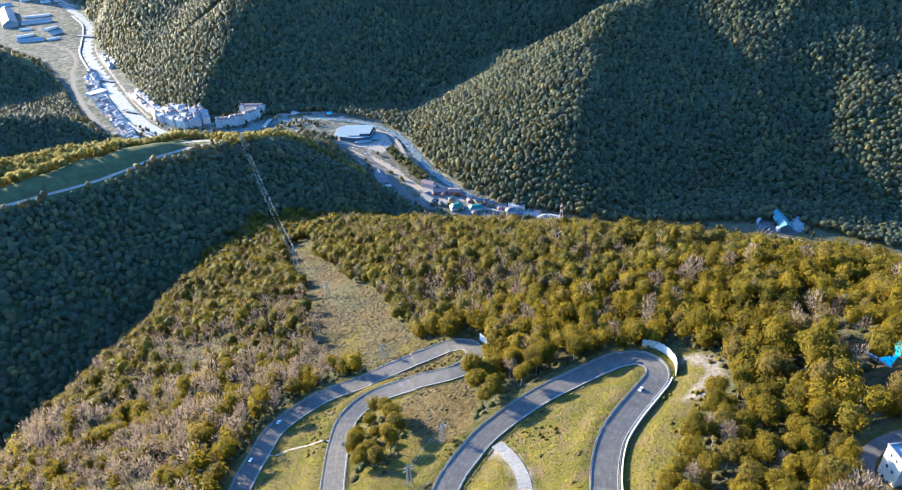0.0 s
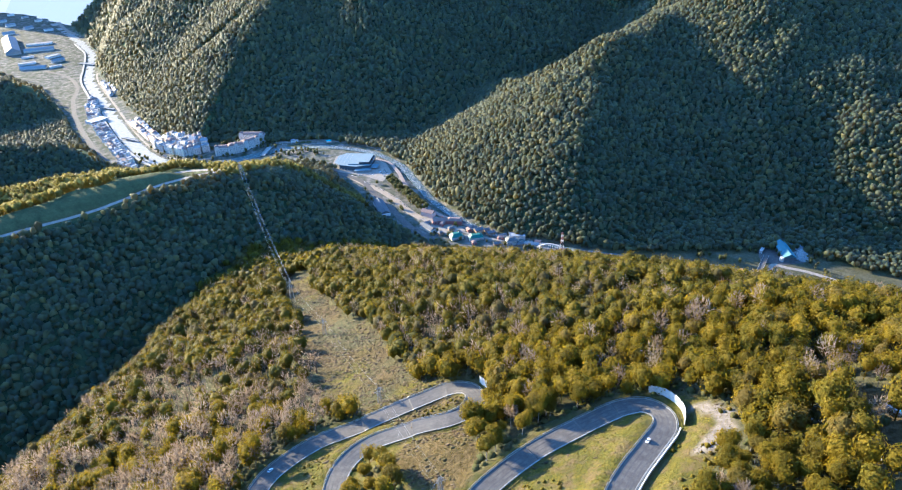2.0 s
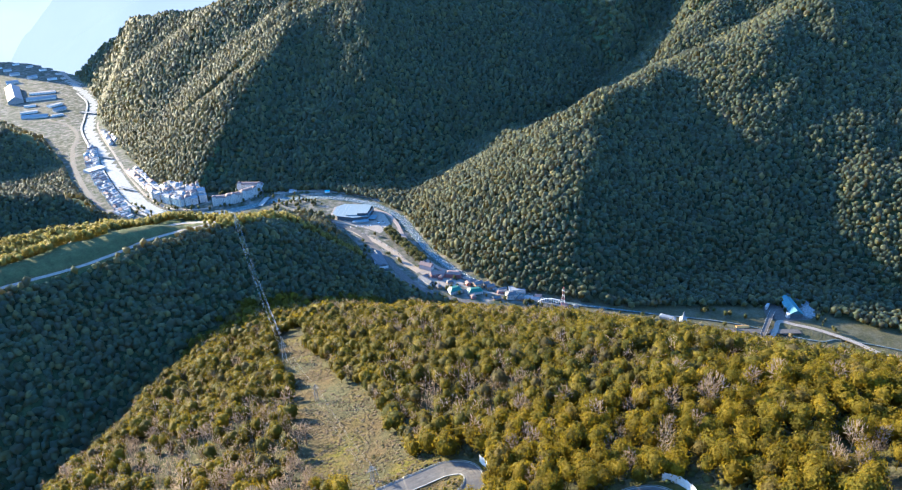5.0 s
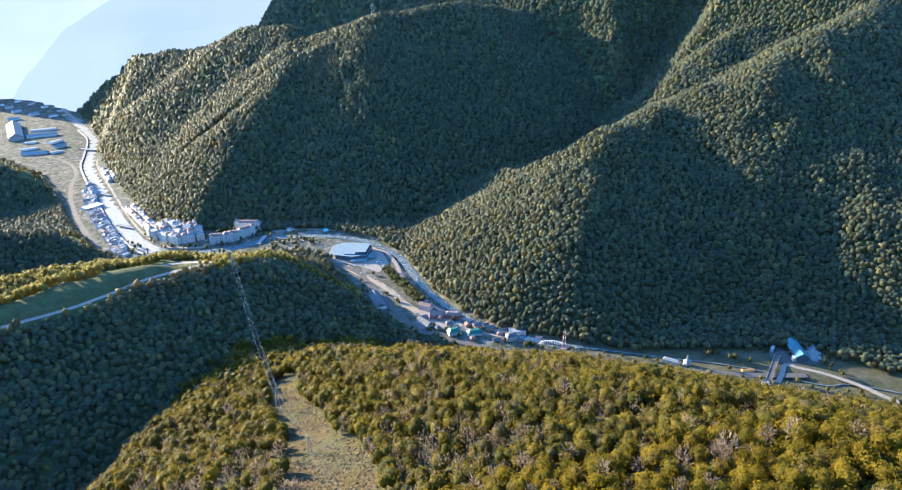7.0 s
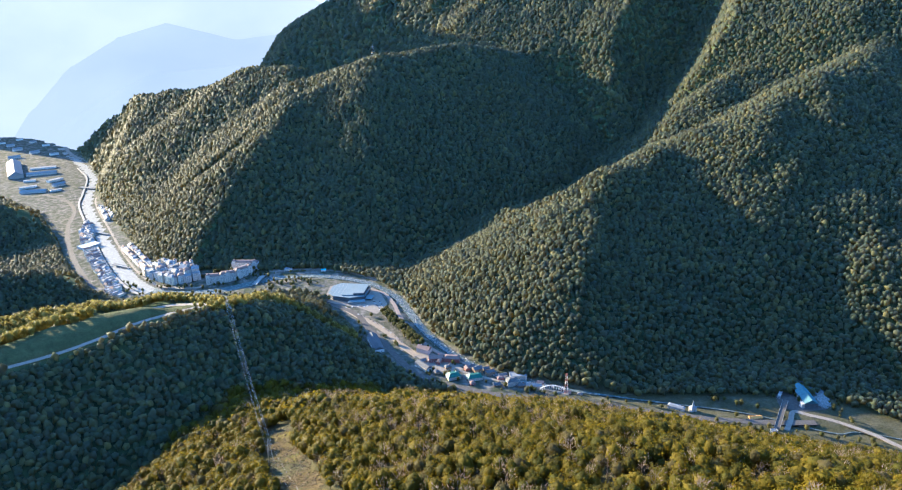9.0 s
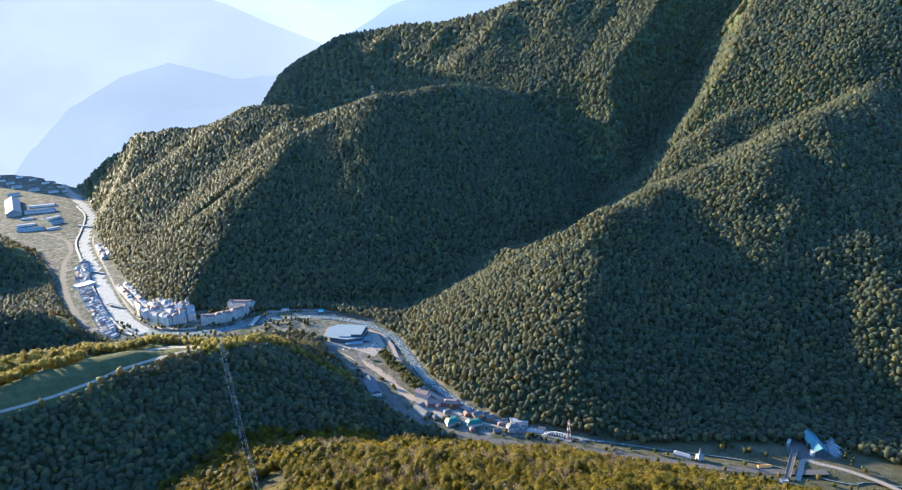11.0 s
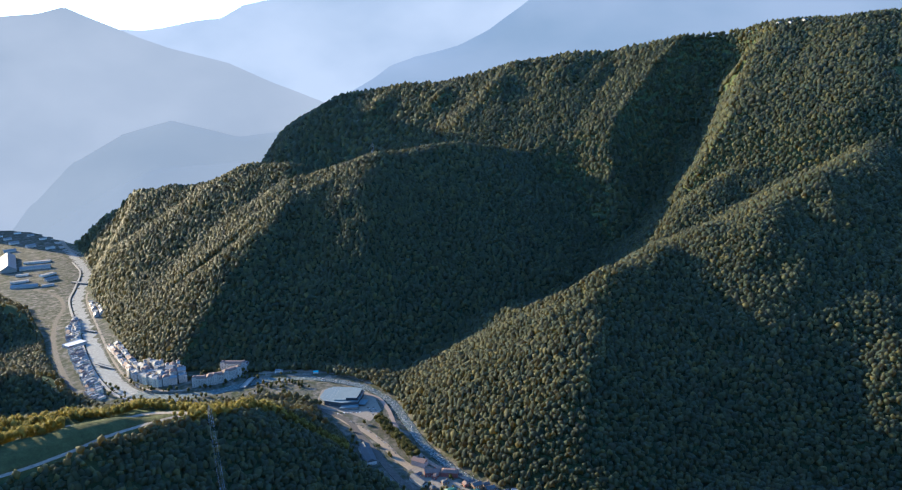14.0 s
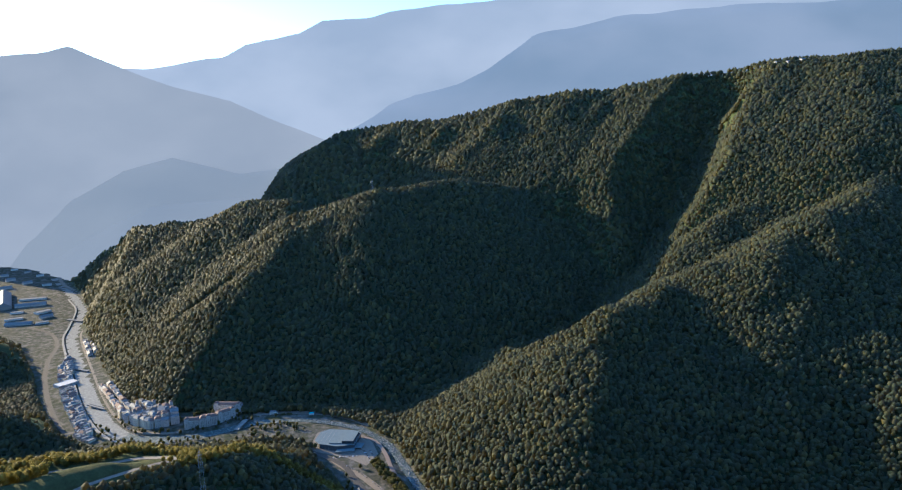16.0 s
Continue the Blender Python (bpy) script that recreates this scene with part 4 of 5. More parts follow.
def tray(w, d, z, rim, wall=0.4):
    """A flat roof with a raised rim."""
    o = [(-w / 2, -d / 2), (w / 2, -d / 2), (w / 2, d / 2), (-w / 2, d / 2)]
    i = [(a - math.copysign(wall, a), b - math.copysign(wall, b)) for a, b in o]
    v = [(a, b, z) for a, b in o] + [(a, b, z + rim) for a, b in o] + [(a, b, z + rim) for a, b in i] + [(a, b, z + 0.15) for a, b in i]
    f = [(3, 2, 1, 0), (12, 13, 14, 15)]
    for ring in (0, 4, 8):
        f += [(ring + k, ring + (k + 1) % 4, ring + 4 + (k + 1) % 4, ring + 4 + k) for k in range(4)]
    return v, f


def gable(w, d, z, rise, eave=0.5):
    """A pitched roof with its ridge along x."""
    a, b = w / 2 + eave, d / 2 + eave
    v = [(-a, -b, z - 0.2), (a, -b, z - 0.2), (a, b, z - 0.2), (-a, b, z - 0.2), (-a, 0, z + rise), (a, 0, z + rise)]
    return v, [(0, 1, 5, 4), (2, 3, 4, 5), (0, 4, 3), (1, 2, 5), (3, 2, 1, 0)]


def hip(w, d, z, rise, eave=0.4, top=0.35):
    """A hipped roof cut off to a small deck."""
    a, b = w / 2 + eave, d / 2 + eave
    t = max(0.1, min(a, b) * (1 - top))
    v = [(-a, -b, z - 0.1), (a, -b, z - 0.1), (a, b, z - 0.1), (-a, b, z - 0.1), (-a + t, -b + t, z + rise), (a - t, -b + t, z + rise), (a - t, b - t, z + rise), (-a + t, b - t, z + rise)]
    return v, [(0, 1, 5, 4), (1, 2, 6, 5), (2, 3, 7, 6), (3, 0, 4, 7), (4, 5, 6, 7), (3, 2, 1, 0)]


PANE = {}


def window(parent, x, y, z, turn, w=0.9, h=1.15):
    """One window: a dark pane in a pale frame, a hand deep, let into the wall."""
    key = (w, h)
    if key not in PANE:
        frame_v, frame_f = box(-w / 2 - 0.15, w / 2 + 0.15, -0.08, 0.08, -0.15, h + 0.15)
        n = len(frame_v)
        v, f = box(-w / 2, w / 2, -0.10, 0.10, 0, h)
        me = bpy.data.meshes.new("window")
        me.from_pydata(frame_v + v, [], frame_f + [tuple(k + n for k in q) for q in f])
        me.materials.append(WHITE), me.materials.append(GLASS)
        me.polygons.foreach_set("material_index", [0] * len(frame_f) + [1] * len(f))
        PANE[key] = me
    ob = new("window", PANE[key])
    ob.parent = parent
    ob.matrix_basis = pose(x, y, z, 0, 0, turn)
    return ob


def house(name, x, y, turn, w, d, h, wall, roof_shape, roof_material, label, category="building", group="", storey=2.3, gap=3.0, lift=None, chimney=False, windows=True):
    """A building on the ground: walls, roof, and each window of its storeys."""
    z = float(ground_height(np.array([x]), np.array([y]))[0]) if lift is None else lift
    root = new(name)
    root.matrix_basis = pose(x, y, z, 0, 0, turn)
    tagged(root, label, category, group)
    body = part("wall", box(-w / 2, w / 2, -d / 2, d / 2, -2.5, h), wall, root)
    rise = min(w, d) * 0.3
    if roof_shape == "flat":
        top = part("roof", tray(w + 0.3, d + 0.3, h + 0.004, 0.8), roof_material, root)
    elif roof_shape == "gable":
        if w >= d:
            top = part("roof", gable(w, d, h + 0.2, rise), roof_material, root)
        else:
            top = part("roof", gable(d, w, h + 0.2, rise), roof_material, root)
            top.matrix_basis = pose(0, 0, 0, 0, 0, 90)
    else:
        top = part("roof", hip(w, d, h + 0.1, rise), roof_material, root)
    if chimney:
        part("chimney", box(w * 0.2, w * 0.2 + 1.0, -0.5, 0.5, h, h + rise + 1.4), wall, top)
    if windows:
        for level in range(int(h // storey)):
            zz = level * storey + 0.7
            n = max(1, int((w - 1.5) // gap))
            for k in range(n):
                at = (k - (n - 1) / 2) * gap
                window(root, at, -d / 2 - 0.02, zz, 0)
            m = max(1, int((d - 1.5) // gap))
            for k in range(m):
                at = (k - (m - 1) / 2) * gap
                window(root, w / 2 + 0.02, at, zz, 90)
                if level % 2 == 0:
                    window(root, -w / 2 - 0.02, at, zz, 90)
    return root


CAR = {}


def car(x, y, turn, paint_material, label, group="", z=None):
    """A saloon car: body, cabin of glass, four wheels."""
    key = paint_material.name
    z = float(ground_height(np.array([x]), np.array([y]))[0]) if z is None else z
    m = pose(x, y, z, 0, 0, turn)
    if key in CAR:
        return tagged(copy_thing(CAR[key], m), label, "car", group)
    root = new("car")
    root.matrix_basis = m @ Matrix.Scale(0.67, 4)
    CAR[key] = root
    side = [(-2.15, 0.35), (2.15, 0.35), (2.2, 0.75), (1.2, 0.95), (-1.75, 1.0), (-2.2, 0.85)]
    n = len(side)
    v = [(a, s, b) for s in (-0.88, 0.88) for a, b in side]
    f = [tuple(range(n)), tuple(range(2 * n - 1, n - 1, -1))] + [(k, k + n, (k + 1) % n + n, (k + 1) % n) for k in range(n)]
    part("body", (v, f), paint_material, root)
    v = [(1.15, -0.82, 0.95), (1.15, 0.82, 0.95), (-1.7, 0.82, 1.0), (-1.7, -0.82, 1.0), (0.35, -0.66, 1.45), (0.35, 0.66, 1.45), (-1.05, 0.66, 1.47), (-1.05, -0.66, 1.47)]
    part("cabin", (v, [(0, 1, 5, 4), (1, 2, 6, 5), (2, 3, 7, 6), (3, 0, 4, 7), (3, 2, 1, 0)]), GLASS, root)
    part("roof", box(-1.05, 0.36, -0.67, 0.67, 1.45, 1.50), paint_material, root)
    for a in (-1.35, 1.35):
        for s in (-0.86, 0.86):
            wv, wf = stem((0, -0.1, 0), (0, 0.1, 0), 0.33, 0.33, 10)
            wheel = part("wheel", (wv, [tuple(q) for q in wf] + [tuple(range(10)), tuple(range(19, 9, -1))]), TYRE, root)
            wheel.matrix_basis = pose(a, s, 0.33)
            hv, hf = stem((0, -0.115, 0), (0, 0.115, 0), 0.19, 0.19, 8)
            part("rim", (hv, [tuple(q) for q in hf] + [tuple(range(8)), tuple(range(15, 7, -1))]), STEEL, wheel)
    return tagged(root, label, "car", group)


# ---------------------------------------------------------------- river and valley roads
river_line = smooth_line([(a, b) for a, b, _, _ in RIVER], 8.0)
river_line = np.c_[river_line, valley_floor(river_line[:, 0]) - 1.9]
upper, lower = river_line[river_line[:, 0] > -560], river_line[river_line[:, 0] < -545]
tagged(ribbon("water", upper, np.interp(upper[:, 0], [-540, -345, -200, -60, 60, 150, 220, 300], [27, 20, 15, 13, 9, 6, 2.5, 1.6]), 0.0, WATER, 0.8), "shallow mountain river with white rapids", "river", kind="structure")
tagged(ribbon("water", lower, 30.0, 0.01, GLARE_WATER, 0.8), "broad pale river with painted sun glare between stone embankments", "river", kind="structure")


def flat_road(name, points, width, material, label, lift=0.35, thick=0.9):
    line = smooth_line(points, 4.0)
    line = np.c_[line, valley_floor(line[:, 0])]
    return tagged(ribbon(name, line, width, lift, material, thick), label, "road", kind="structure")


flat_road("road", [(-215, 1122), (-190, 1106), (-152, 1072), (-128, 1026), (-97, 968), (-70, 915), (-36, 869), (26, 836), (84, 815), (156, 801), (225, 783), (288, 764), (341, 753), (381, 748), (429, 746)], 9.5, ASPHALT, "grey asphalt valley road following the river")
flat_road("pavement", [(-176, 1098), (-146, 1062), (-120, 1037), (-90, 996), (-70, 960), (-48, 930)], 11.0, SAND, "sandy lane between road and river", 0.3)
flat_road("pavement", [(-132, 1168), (-112, 1150), (-94, 1110), (-80, 1060), (-60, 1006), (-38, 966), (-14, 934), (30, 898)], 6.0, plain_material("brown_paving", (0.13, 0.10, 0.085), (0.20, 0.16, 0.135), 0.3), "brown paved embankment walk", 0.5)
flat_road("pavement", [(-345, 1283), (-280, 1278), (-215, 1266), (-160, 1240), (-128, 1214)], 12.0, PAVING, "dusty lane under the mountain foot", 0.25)
flat_road("road", [(-600, 1165), (-649, 1228), (-743, 1353), (-815, 1460), (-882, 1569), (-925, 1650), (-961, 1725), (-1005, 1840), (-1090, 1960), (-1200, 2040)], 10.0, ASPHALT, "pale asphalt bypass below wooded humps", 0.3)
flat_road("road", [(388, 732), (402, 752), (414, 769), (429, 761), (446, 752), (462, 740), (484, 718), (505, 689), (560, 640)], 6.0, PAVING, "pale gravel road climbing the upper valley", 0.4)
bank = river_line[(river_line[:, 0] < -452) & (river_line[:, 0] > -1250)]
for offset, label in ((-21.0, "stone embankment walk beside the river"), (21.0, "grey stone embankment walk beside the river")):
    walkway = np.c_[bank[:, :2], bank[:, 2] + 1.9]
    tagged(ribbon("pavement", walkway, 5.0, 0.6, PAVING if offset < 0 else CONCRETE, 3.0, None, offset), label, "walkway", kind="structure")


def yard(points, material, label, lift=0.2):
    """A paved yard: a level slab with the outline of its plan."""
    z = float(valley_floor(np.array([points[0][0]]))[0]) + lift
    n = len(points)
    v = np.array([(a, b, z - k * 0.8) for k in (0, 1) for a, b in points])
    me = bpy.data.meshes.new("pavement")
    me.from_pydata([tuple(q) for q in v], [], [tuple(range(n)), tuple(range(2 * n - 1, n - 1, -1))] + [(k, k + n, (k + 1) % n + n, (k + 1) % n) for k in range(n)])
    me.materials.append(material)
    return tagged(new("pavement", me), label, "yard", kind="structure")


yard([(-215, 1125), (-150, 1096), (-118, 1070), (-104, 1108), (-118, 1150), (-134, 1176), (-180, 1192), (-212, 1190)], PAVING, "grey paved forecourt round the event hall", 0.16)
yard([(-330, 1268), (-232, 1262), (-226, 1276), (-300, 1290), (-345, 1290)], PAVING, "dusty turning place under the mountain foot", 0.14)
yard([(-52, 936), (-30, 892), (-2, 876), (18, 890), (-6, 918), (-34, 944)], PAVING, "paved village square between inns", 0.14)
yard([(402, 778), (424, 768), (456, 772), (458, 814), (436, 824), (408, 806)], ASPHALT, "dark asphalt apron before the cable car station", 0.22)

# boulders in the rapids
rng = np.random.default_rng(31)
stones = river_line[(river_line[:, 0] > -230) & (river_line[:, 0] < 150)]
pick = stones[rng.integers(0, len(stones), 900)]
spots = pick + np.c_[rng.normal(0, 3.4, 900), rng.normal(0, 2.6, 900), np.full(900, 0.1)]
size = rng.uniform(0.3, 1.1, 900)
forest("boulders", [(lumpy(ball(1, 0)[0], 300 + n, 0.3), ball(1, 0)[1]) for n in range(4)], spots, np.c_[size * 1.2, size, size * 0.7], ROCK,
       "pale boulders lying in the river rapids", "boulders", 32)

# ---------------------------------------------------------------- event hall by the river bend
hall = new("event_hall")
hall.matrix_basis = pose(-172, 1150, 0, 0, 0, -8) @ Matrix.Diagonal((0.88, 0.88, 0.72, 1))
tagged(hall, "large event hall with pale blue-grey sheet roof", "hall")
outline = [(-38, -14), (-26, -27), (8, -33), (36, -24), (36, 24), (20, 33), (-26, 33), (-38, 18)]
n = len(outline)


def prism(points, z0, z1):
    n = len(points)
    v = [(a, b, z) for z in (z0, z1) for a, b in points]
    return v, [tuple(range(n - 1, -1, -1)), tuple(range(n, 2 * n))] + [(k, (k + 1) % n, (k + 1) % n + n, k + n) for k in range(n)]


part("wall", prism(outline, -2, 10.5), DARK_ROOF, hall, "dark glazed wall")
part("roof", prism([(a * 1.03, b * 1.03) for a, b in outline], 10.5, 11.6), HALL_ROOF, hall)
part("upper_roof", prism([(-8, -26), (13.4, -24), (13.4, 20), (-8, 16)], 11.6, 13.6), HALL_ROOF, hall)
part("upper_wall", prism([(14, -23), (33.8, -21), (33.8, 20), (14, 22)], 11.6, 17.2), GLASS, hall, "dark glazed wall of the raised end")
part("upper_roof", prism([(13.6, -23.6), (34, -21.6), (34, 20.6), (13.6, 22.6)], 17.2, 18.2), HALL_ROOF, hall)
part("terrace", prism([(8, -44), (40, -37), (36.6, -25), (8.6, -34)], -2, 4.2), CONCRETE, hall, "low terrace before the hall")
part("terrace_roof", prism([(7.6, -44.5), (40.6, -37.4), (37.2, -25), (8.2, -34)], 4.2, 4.9), HALL_ROOF, hall)
part("end_wall", box(34.2, 36.4, -22, 20, 0, 14.2), GLASS, hall, "dark glazed end wall")
part("canopy", box(36.5, 50, -24, -4, 3.6, 4.3), HALL_ROOF, hall)
for a, b in ((49, -23), (49, -5), (38, -23)):
    part("post", box(a - 0.2, a + 0.2, b - 0.2, b + 0.2, -1, 3.6), STEEL, hall)
for k in range(4):
    part("roof_seam", box(-34 + k * 7.5, -33.7 + k * 7.5, -22, 30, 11.6, 11.75), STEEL, hall)
for k in range(12):
    window(hall, -24 + k * 3.1, -31.0, 2.0, -10 if k < 11 else 0, 1.3, 1.7) if k % 2 else None

# ---------------------------------------------------------------- riverside hotels
def grand_hotel(x, y, turn, w, d, h, label, towers):
    root = house("hotel", x, y, turn, w, d, h, PALE_WALL, "hip", RED_ROOF, label, "hotel", storey=2.2, gap=2.6)
    for at in towers:
        tower = part("tower", box(at - 3.4, at + 3.4, -d / 2 - 1.2, -d / 2 + 5.6, -1, h + 3.2), PALE_WALL, root)
        cap = part("tower_roof", hip(6.8, 6.8, h + 3.3, 2.4), RED_ROOF, tower)
        cap.matrix_basis = pose(at, -d / 2 + 2.2, 0)
        for level in range(int(h // 2.2)):
            window(root, at, -d / 2 - 1.24, level * 2.2 + 0.7, 0)
    for k in range(int(w // 9)):
        dormer = part("dormer", gable(2.2, 2.6, 1.6, 0.9, 0.2), RED_ROOF, root)
        dormer.matrix_basis = pose(-w / 2 + 5 + k * 9, -d / 2 + 2.4, h)
    return root


grand_hotel(-437, 1243, 6, 26, 12, 15, "pale end wing of a riverside hotel with red roof", (-9,))
grand_hotel(-412, 1248, 22, 28, 12, 16.5, "pale middle wing of a riverside hotel with red roof", (0,))
grand_hotel(-389, 1267, 44, 34, 12, 16.5, "long pale wing of a riverside hotel with red roof", (-12, 12))
grand_hotel(-392, 1296, -4, 50, 11, 18, "tall pale hotel wing with red roof against the slope", (-20, 20))

# the old town: rows of tall houses that rise behind the quay
rng = np.random.default_rng(76)
QUAY = [(-476, 1258), (-500, 1250), (-522, 1247), (-548, 1266), (-574, 1286), (-598, 1310)]
HOUSE_LOOK = [(PALE_WALL, "hip", RED_ROOF, "pale rendered town house with red hipped roof"), (ROSE_WALL, "hip", DARK_ROOF, "rose rendered town house with dark mansard roof"),
              (PALE_WALL, "flat", GREY_ROOF, "pale town house with flat grey roof"), (ROSE_WALL, "gable", GREY_ROOF, "rose rendered town house with grey gabled roof"),
              (CREAM, "hip", GREY_ROOF, "cream town house with grey hipped roof")]
for row, (back_off, low, high) in enumerate(((8, 13, 17), (25, 15, 20), (43, 17, 22), (60, 13, 17))):
    line = smooth_line(QUAY, 15.5)
    way = np.gradient(line, axis=0)
    way /= np.linalg.norm(way, axis=1)[:, None]
    for n, ((a, b), (u, v)) in enumerate(zip(line, way)):
        if (row == 3 and (n < 2 or n > 7)) or (row == 2 and n < 1):
            continue
        a, b = a + v * back_off + rng.uniform(-2, 2), b - u * back_off + rng.uniform(-2, 2)
        wall, top, tiles, label = HOUSE_LOOK[int(rng.integers(0, 5))]
        w, d, h = rng.uniform(11, 15.5), rng.uniform(10, 14), rng.uniform(low, high)
        house("town_house", a, b, math.degrees(math.atan2(-v, -u)) + rng.uniform(-7, 7), w, d, h, wall, top, tiles, label, "house", "houses of the riverside old town", gap=3.2, storey=2.5, chimney=n % 4 == 0)
        if (row * 3 + n) % 7 == 2:
            house("tower_house", a + 8, b + 5, 35, 5.5, 5.5, h + 5.5, PALE_WALL, "hip", RED_ROOF, "slim pale tower with a steep red cap", "tower", gap=2.4)
for n, (a, b) in enumerate(smooth_line([(-606, 1340), (-640, 1384), (-675, 1432), (-712, 1482)], 15.0)):
    for off in (0, 15):
        h = rng.uniform(5, 10)
        wall, top, tiles, label = ((PALE_WALL, "gable", GREY_ROOF, "pale quay house with grey gabled roof"), (WHITE, "flat", GREY_ROOF, "white quay house with flat roof"), (ROSE_WALL, "gable", RED_ROOF, "rose quay house with red roof"))[int(rng.integers(0, 3))]
        house("quay_house", a + off * 0.85, b + off * 0.5, 127 + rng.uniform(-8, 8), rng.uniform(11, 17), rng.uniform(8, 11), h, wall, top, tiles, label, "house", "quay houses along the river", gap=4.0)
rng = np.random.default_rng(77)
WEST_ROW = smooth_line([(-612, 1222), (-650, 1282), (-705, 1362), (-765, 1450), (-822, 1545), (-872, 1640), (-905, 1715)], 15.0)
for n, (a, b) in enumerate(WEST_ROW):
    for side in ((-19, -3, 13) if n < len(WEST_ROW) - 6 else (-8, 8)):
        if np.hypot(a + side * 0.85 + 808, b - side * 0.55 - 1520) < 27:
            continue
        turn = 57 + rng.uniform(-6, 6)
        w, d, h = rng.uniform(8, 14.5), rng.uniform(7, 11), rng.uniform(3, 8)
        k = int(rng.integers(0, 4))
        house("market_house", a + side * 0.85, b - side * 0.55, turn, w, d, h, (PALE_WALL, ROSE_WALL, WHITE, CREAM)[k], ("gable", "flat", "hip", "flat")[k], (RED_ROOF, GREY_ROOF, GREY_ROOF, GREY_ROOF)[k],
              ("pale house with red gabled roof", "rose house with grey flat roof", "white house with grey hipped roof", "cream house with grey flat roof")[k], "house", "houses between river and bypass", gap=6.0)
EAST_ROW = [(-841 - 0.52 * k + 0.85 * off, 1640 + 0.85 * k + 0.52 * off) for k, off in ((95, 27), (124, 28), (152, 27), (180, 28), (208, 27), (236, 28), (110, 42), (140, 42), (168, 43), (196, 42))]
for n, (a, b) in enumerate(EAST_ROW):
    house("lodge", a, b, 122, 24 - n % 3 * 4, 11, 5 + n % 4 * 1.3, (PALE_WALL, ROSE_WALL)[n % 2], ("gable", "flat")[n % 2], (GREY_ROOF, GREY_ROOF)[n % 2],
          ("pale guest house with grey gabled roof", "rose guest house with grey flat roof")[n % 2], "house", "guest houses under the slope", gap=5.0)
house("market_hall", -808, 1520, 57, 40, 27, 5, PALE_WALL, "flat", WHITE, "broad low market hall with a pale flat roof", "hall", gap=6.0)
house("exhibition_hall", -1462, 2345, 122, 240, 44, 10, CONCRETE, "gable", GREY_ROOF, "long white hall with a pale sheet roof", "hall", windows=False)
FAR_TOWN = [(-1385, 2380, 20, 100, 26, 9), (-1340, 2290, 22, 110, 24, 10), (-1250, 2200, 60, 54, 26, 10), (-1205, 2140, 55, 46, 20, 9), (-1290, 2120, 30, 60, 22, 8), (-1240, 2062, 12, 90, 22, 7),
            (-1180, 2075, 40, 40, 18, 8), (-1560, 2640, 55, 40, 20, 11), (-1470, 2610, 50, 36, 18, 10), (-1660, 2700, 50, 40, 20, 12), (-1600, 2790, 50, 30, 16, 9), (-1740, 2790, 40, 34, 18, 9),
            (-1810, 2850, 30, 30, 16, 9), (-1690, 2860, 60, 28, 16, 8), (-1780, 2920, 45, 30, 16, 10), (-1880, 2930, 35, 34, 16, 9), (-1330, 2200, 24, 44, 18, 8), (-1590, 2560, 35, 50, 22, 9)]
for n, (a, b, turn, w, d, h) in enumerate(FAR_TOWN):
    house("block", a, b, turn, w * 0.8, d * 0.8, h * 0.6, (WHITE, PALE_WALL)[n % 2], ("flat", "gable")[n % 2], GREY_ROOF, ("white block with a grey flat roof", "pale block with a grey gabled roof")[n % 2], "building", "buildings of the far town", gap=9.0, windows=n < 7)
flat_road("road", [(-1700, 2960), (-1540, 2800), (-1389, 2587), (-1222, 2430), (-1160, 2330), (-1120, 2240)], 13.0, PAVING, "pale road along the far river bank", 0.35)


# ---------------------------------------------------------------- bridges
def bridge(x, y, turn, span, width, label):
    z = float(valley_floor(np.array([x]))[0])
    root = new("bridge")
    root.matrix_basis = pose(x, y, z, 0, 0, turn)
    tagged(root, label, "bridge")
    part("deck", box(-span / 2, span / 2, -width / 2, width / 2, 0.7, 1.5), CONCRETE, root)
    for s in (-1, 1):
        part("railing", box(-span / 2, span / 2, s * width / 2 - 0.1, s * width / 2 + 0.1, 1.5, 2.5), STEEL, root)
    for a in (-span / 5, span / 5):
        part("pier", box(a - 0.8, a + 0.8, -width / 2 + 0.5, width / 2 - 0.5, -5, 0.7), CONCRETE, root)


bridge(-672, 1374, -28, 46, 6, "narrow footbridge with steel railings over the river")
bridge(-826, 1616, -26, 46, 7, "concrete footbridge over the river")
bridge(-1098, 2100, -20, 60, 12, "broad concrete road bridge over the river")
bridge(-352, 1238, 84, 44, 9, "concrete road bridge beside the hotels")

# ---------------------------------------------------------------- village below the near hill
house("sports_lodge", -111, 966, 109, 50, 15, 5, WHITE, "gable", DARK_ROOF, "long white hall with a dark pitched roof", "hall", gap=3.4)
house("red_inn", -38, 941, 150, 20, 11, 7.0, ROSE_WALL, "gable", RED_ROOF, "rose inn with red pitched roof", "house", "inns of the river village", chimney=True)
house("red_inn", -21, 915, 10, 20, 10, 6, BRICK_RED, "gable", RED_ROOF, "dull red inn with red pitched roof", "house", "inns of the river village", chimney=True)
house("red_inn", 2, 913, 170, 22, 10, 6, BRICK_RED, "hip", RED_ROOF, "broad dull red inn with red hipped roof", "house", "inns of the river village")
house("red_inn", -38, 896, 130, 26, 10, 5, PALE_WALL, "gable", DARK_ROOF, "white inn with dark pitched roof", "house", "inns of the river village")
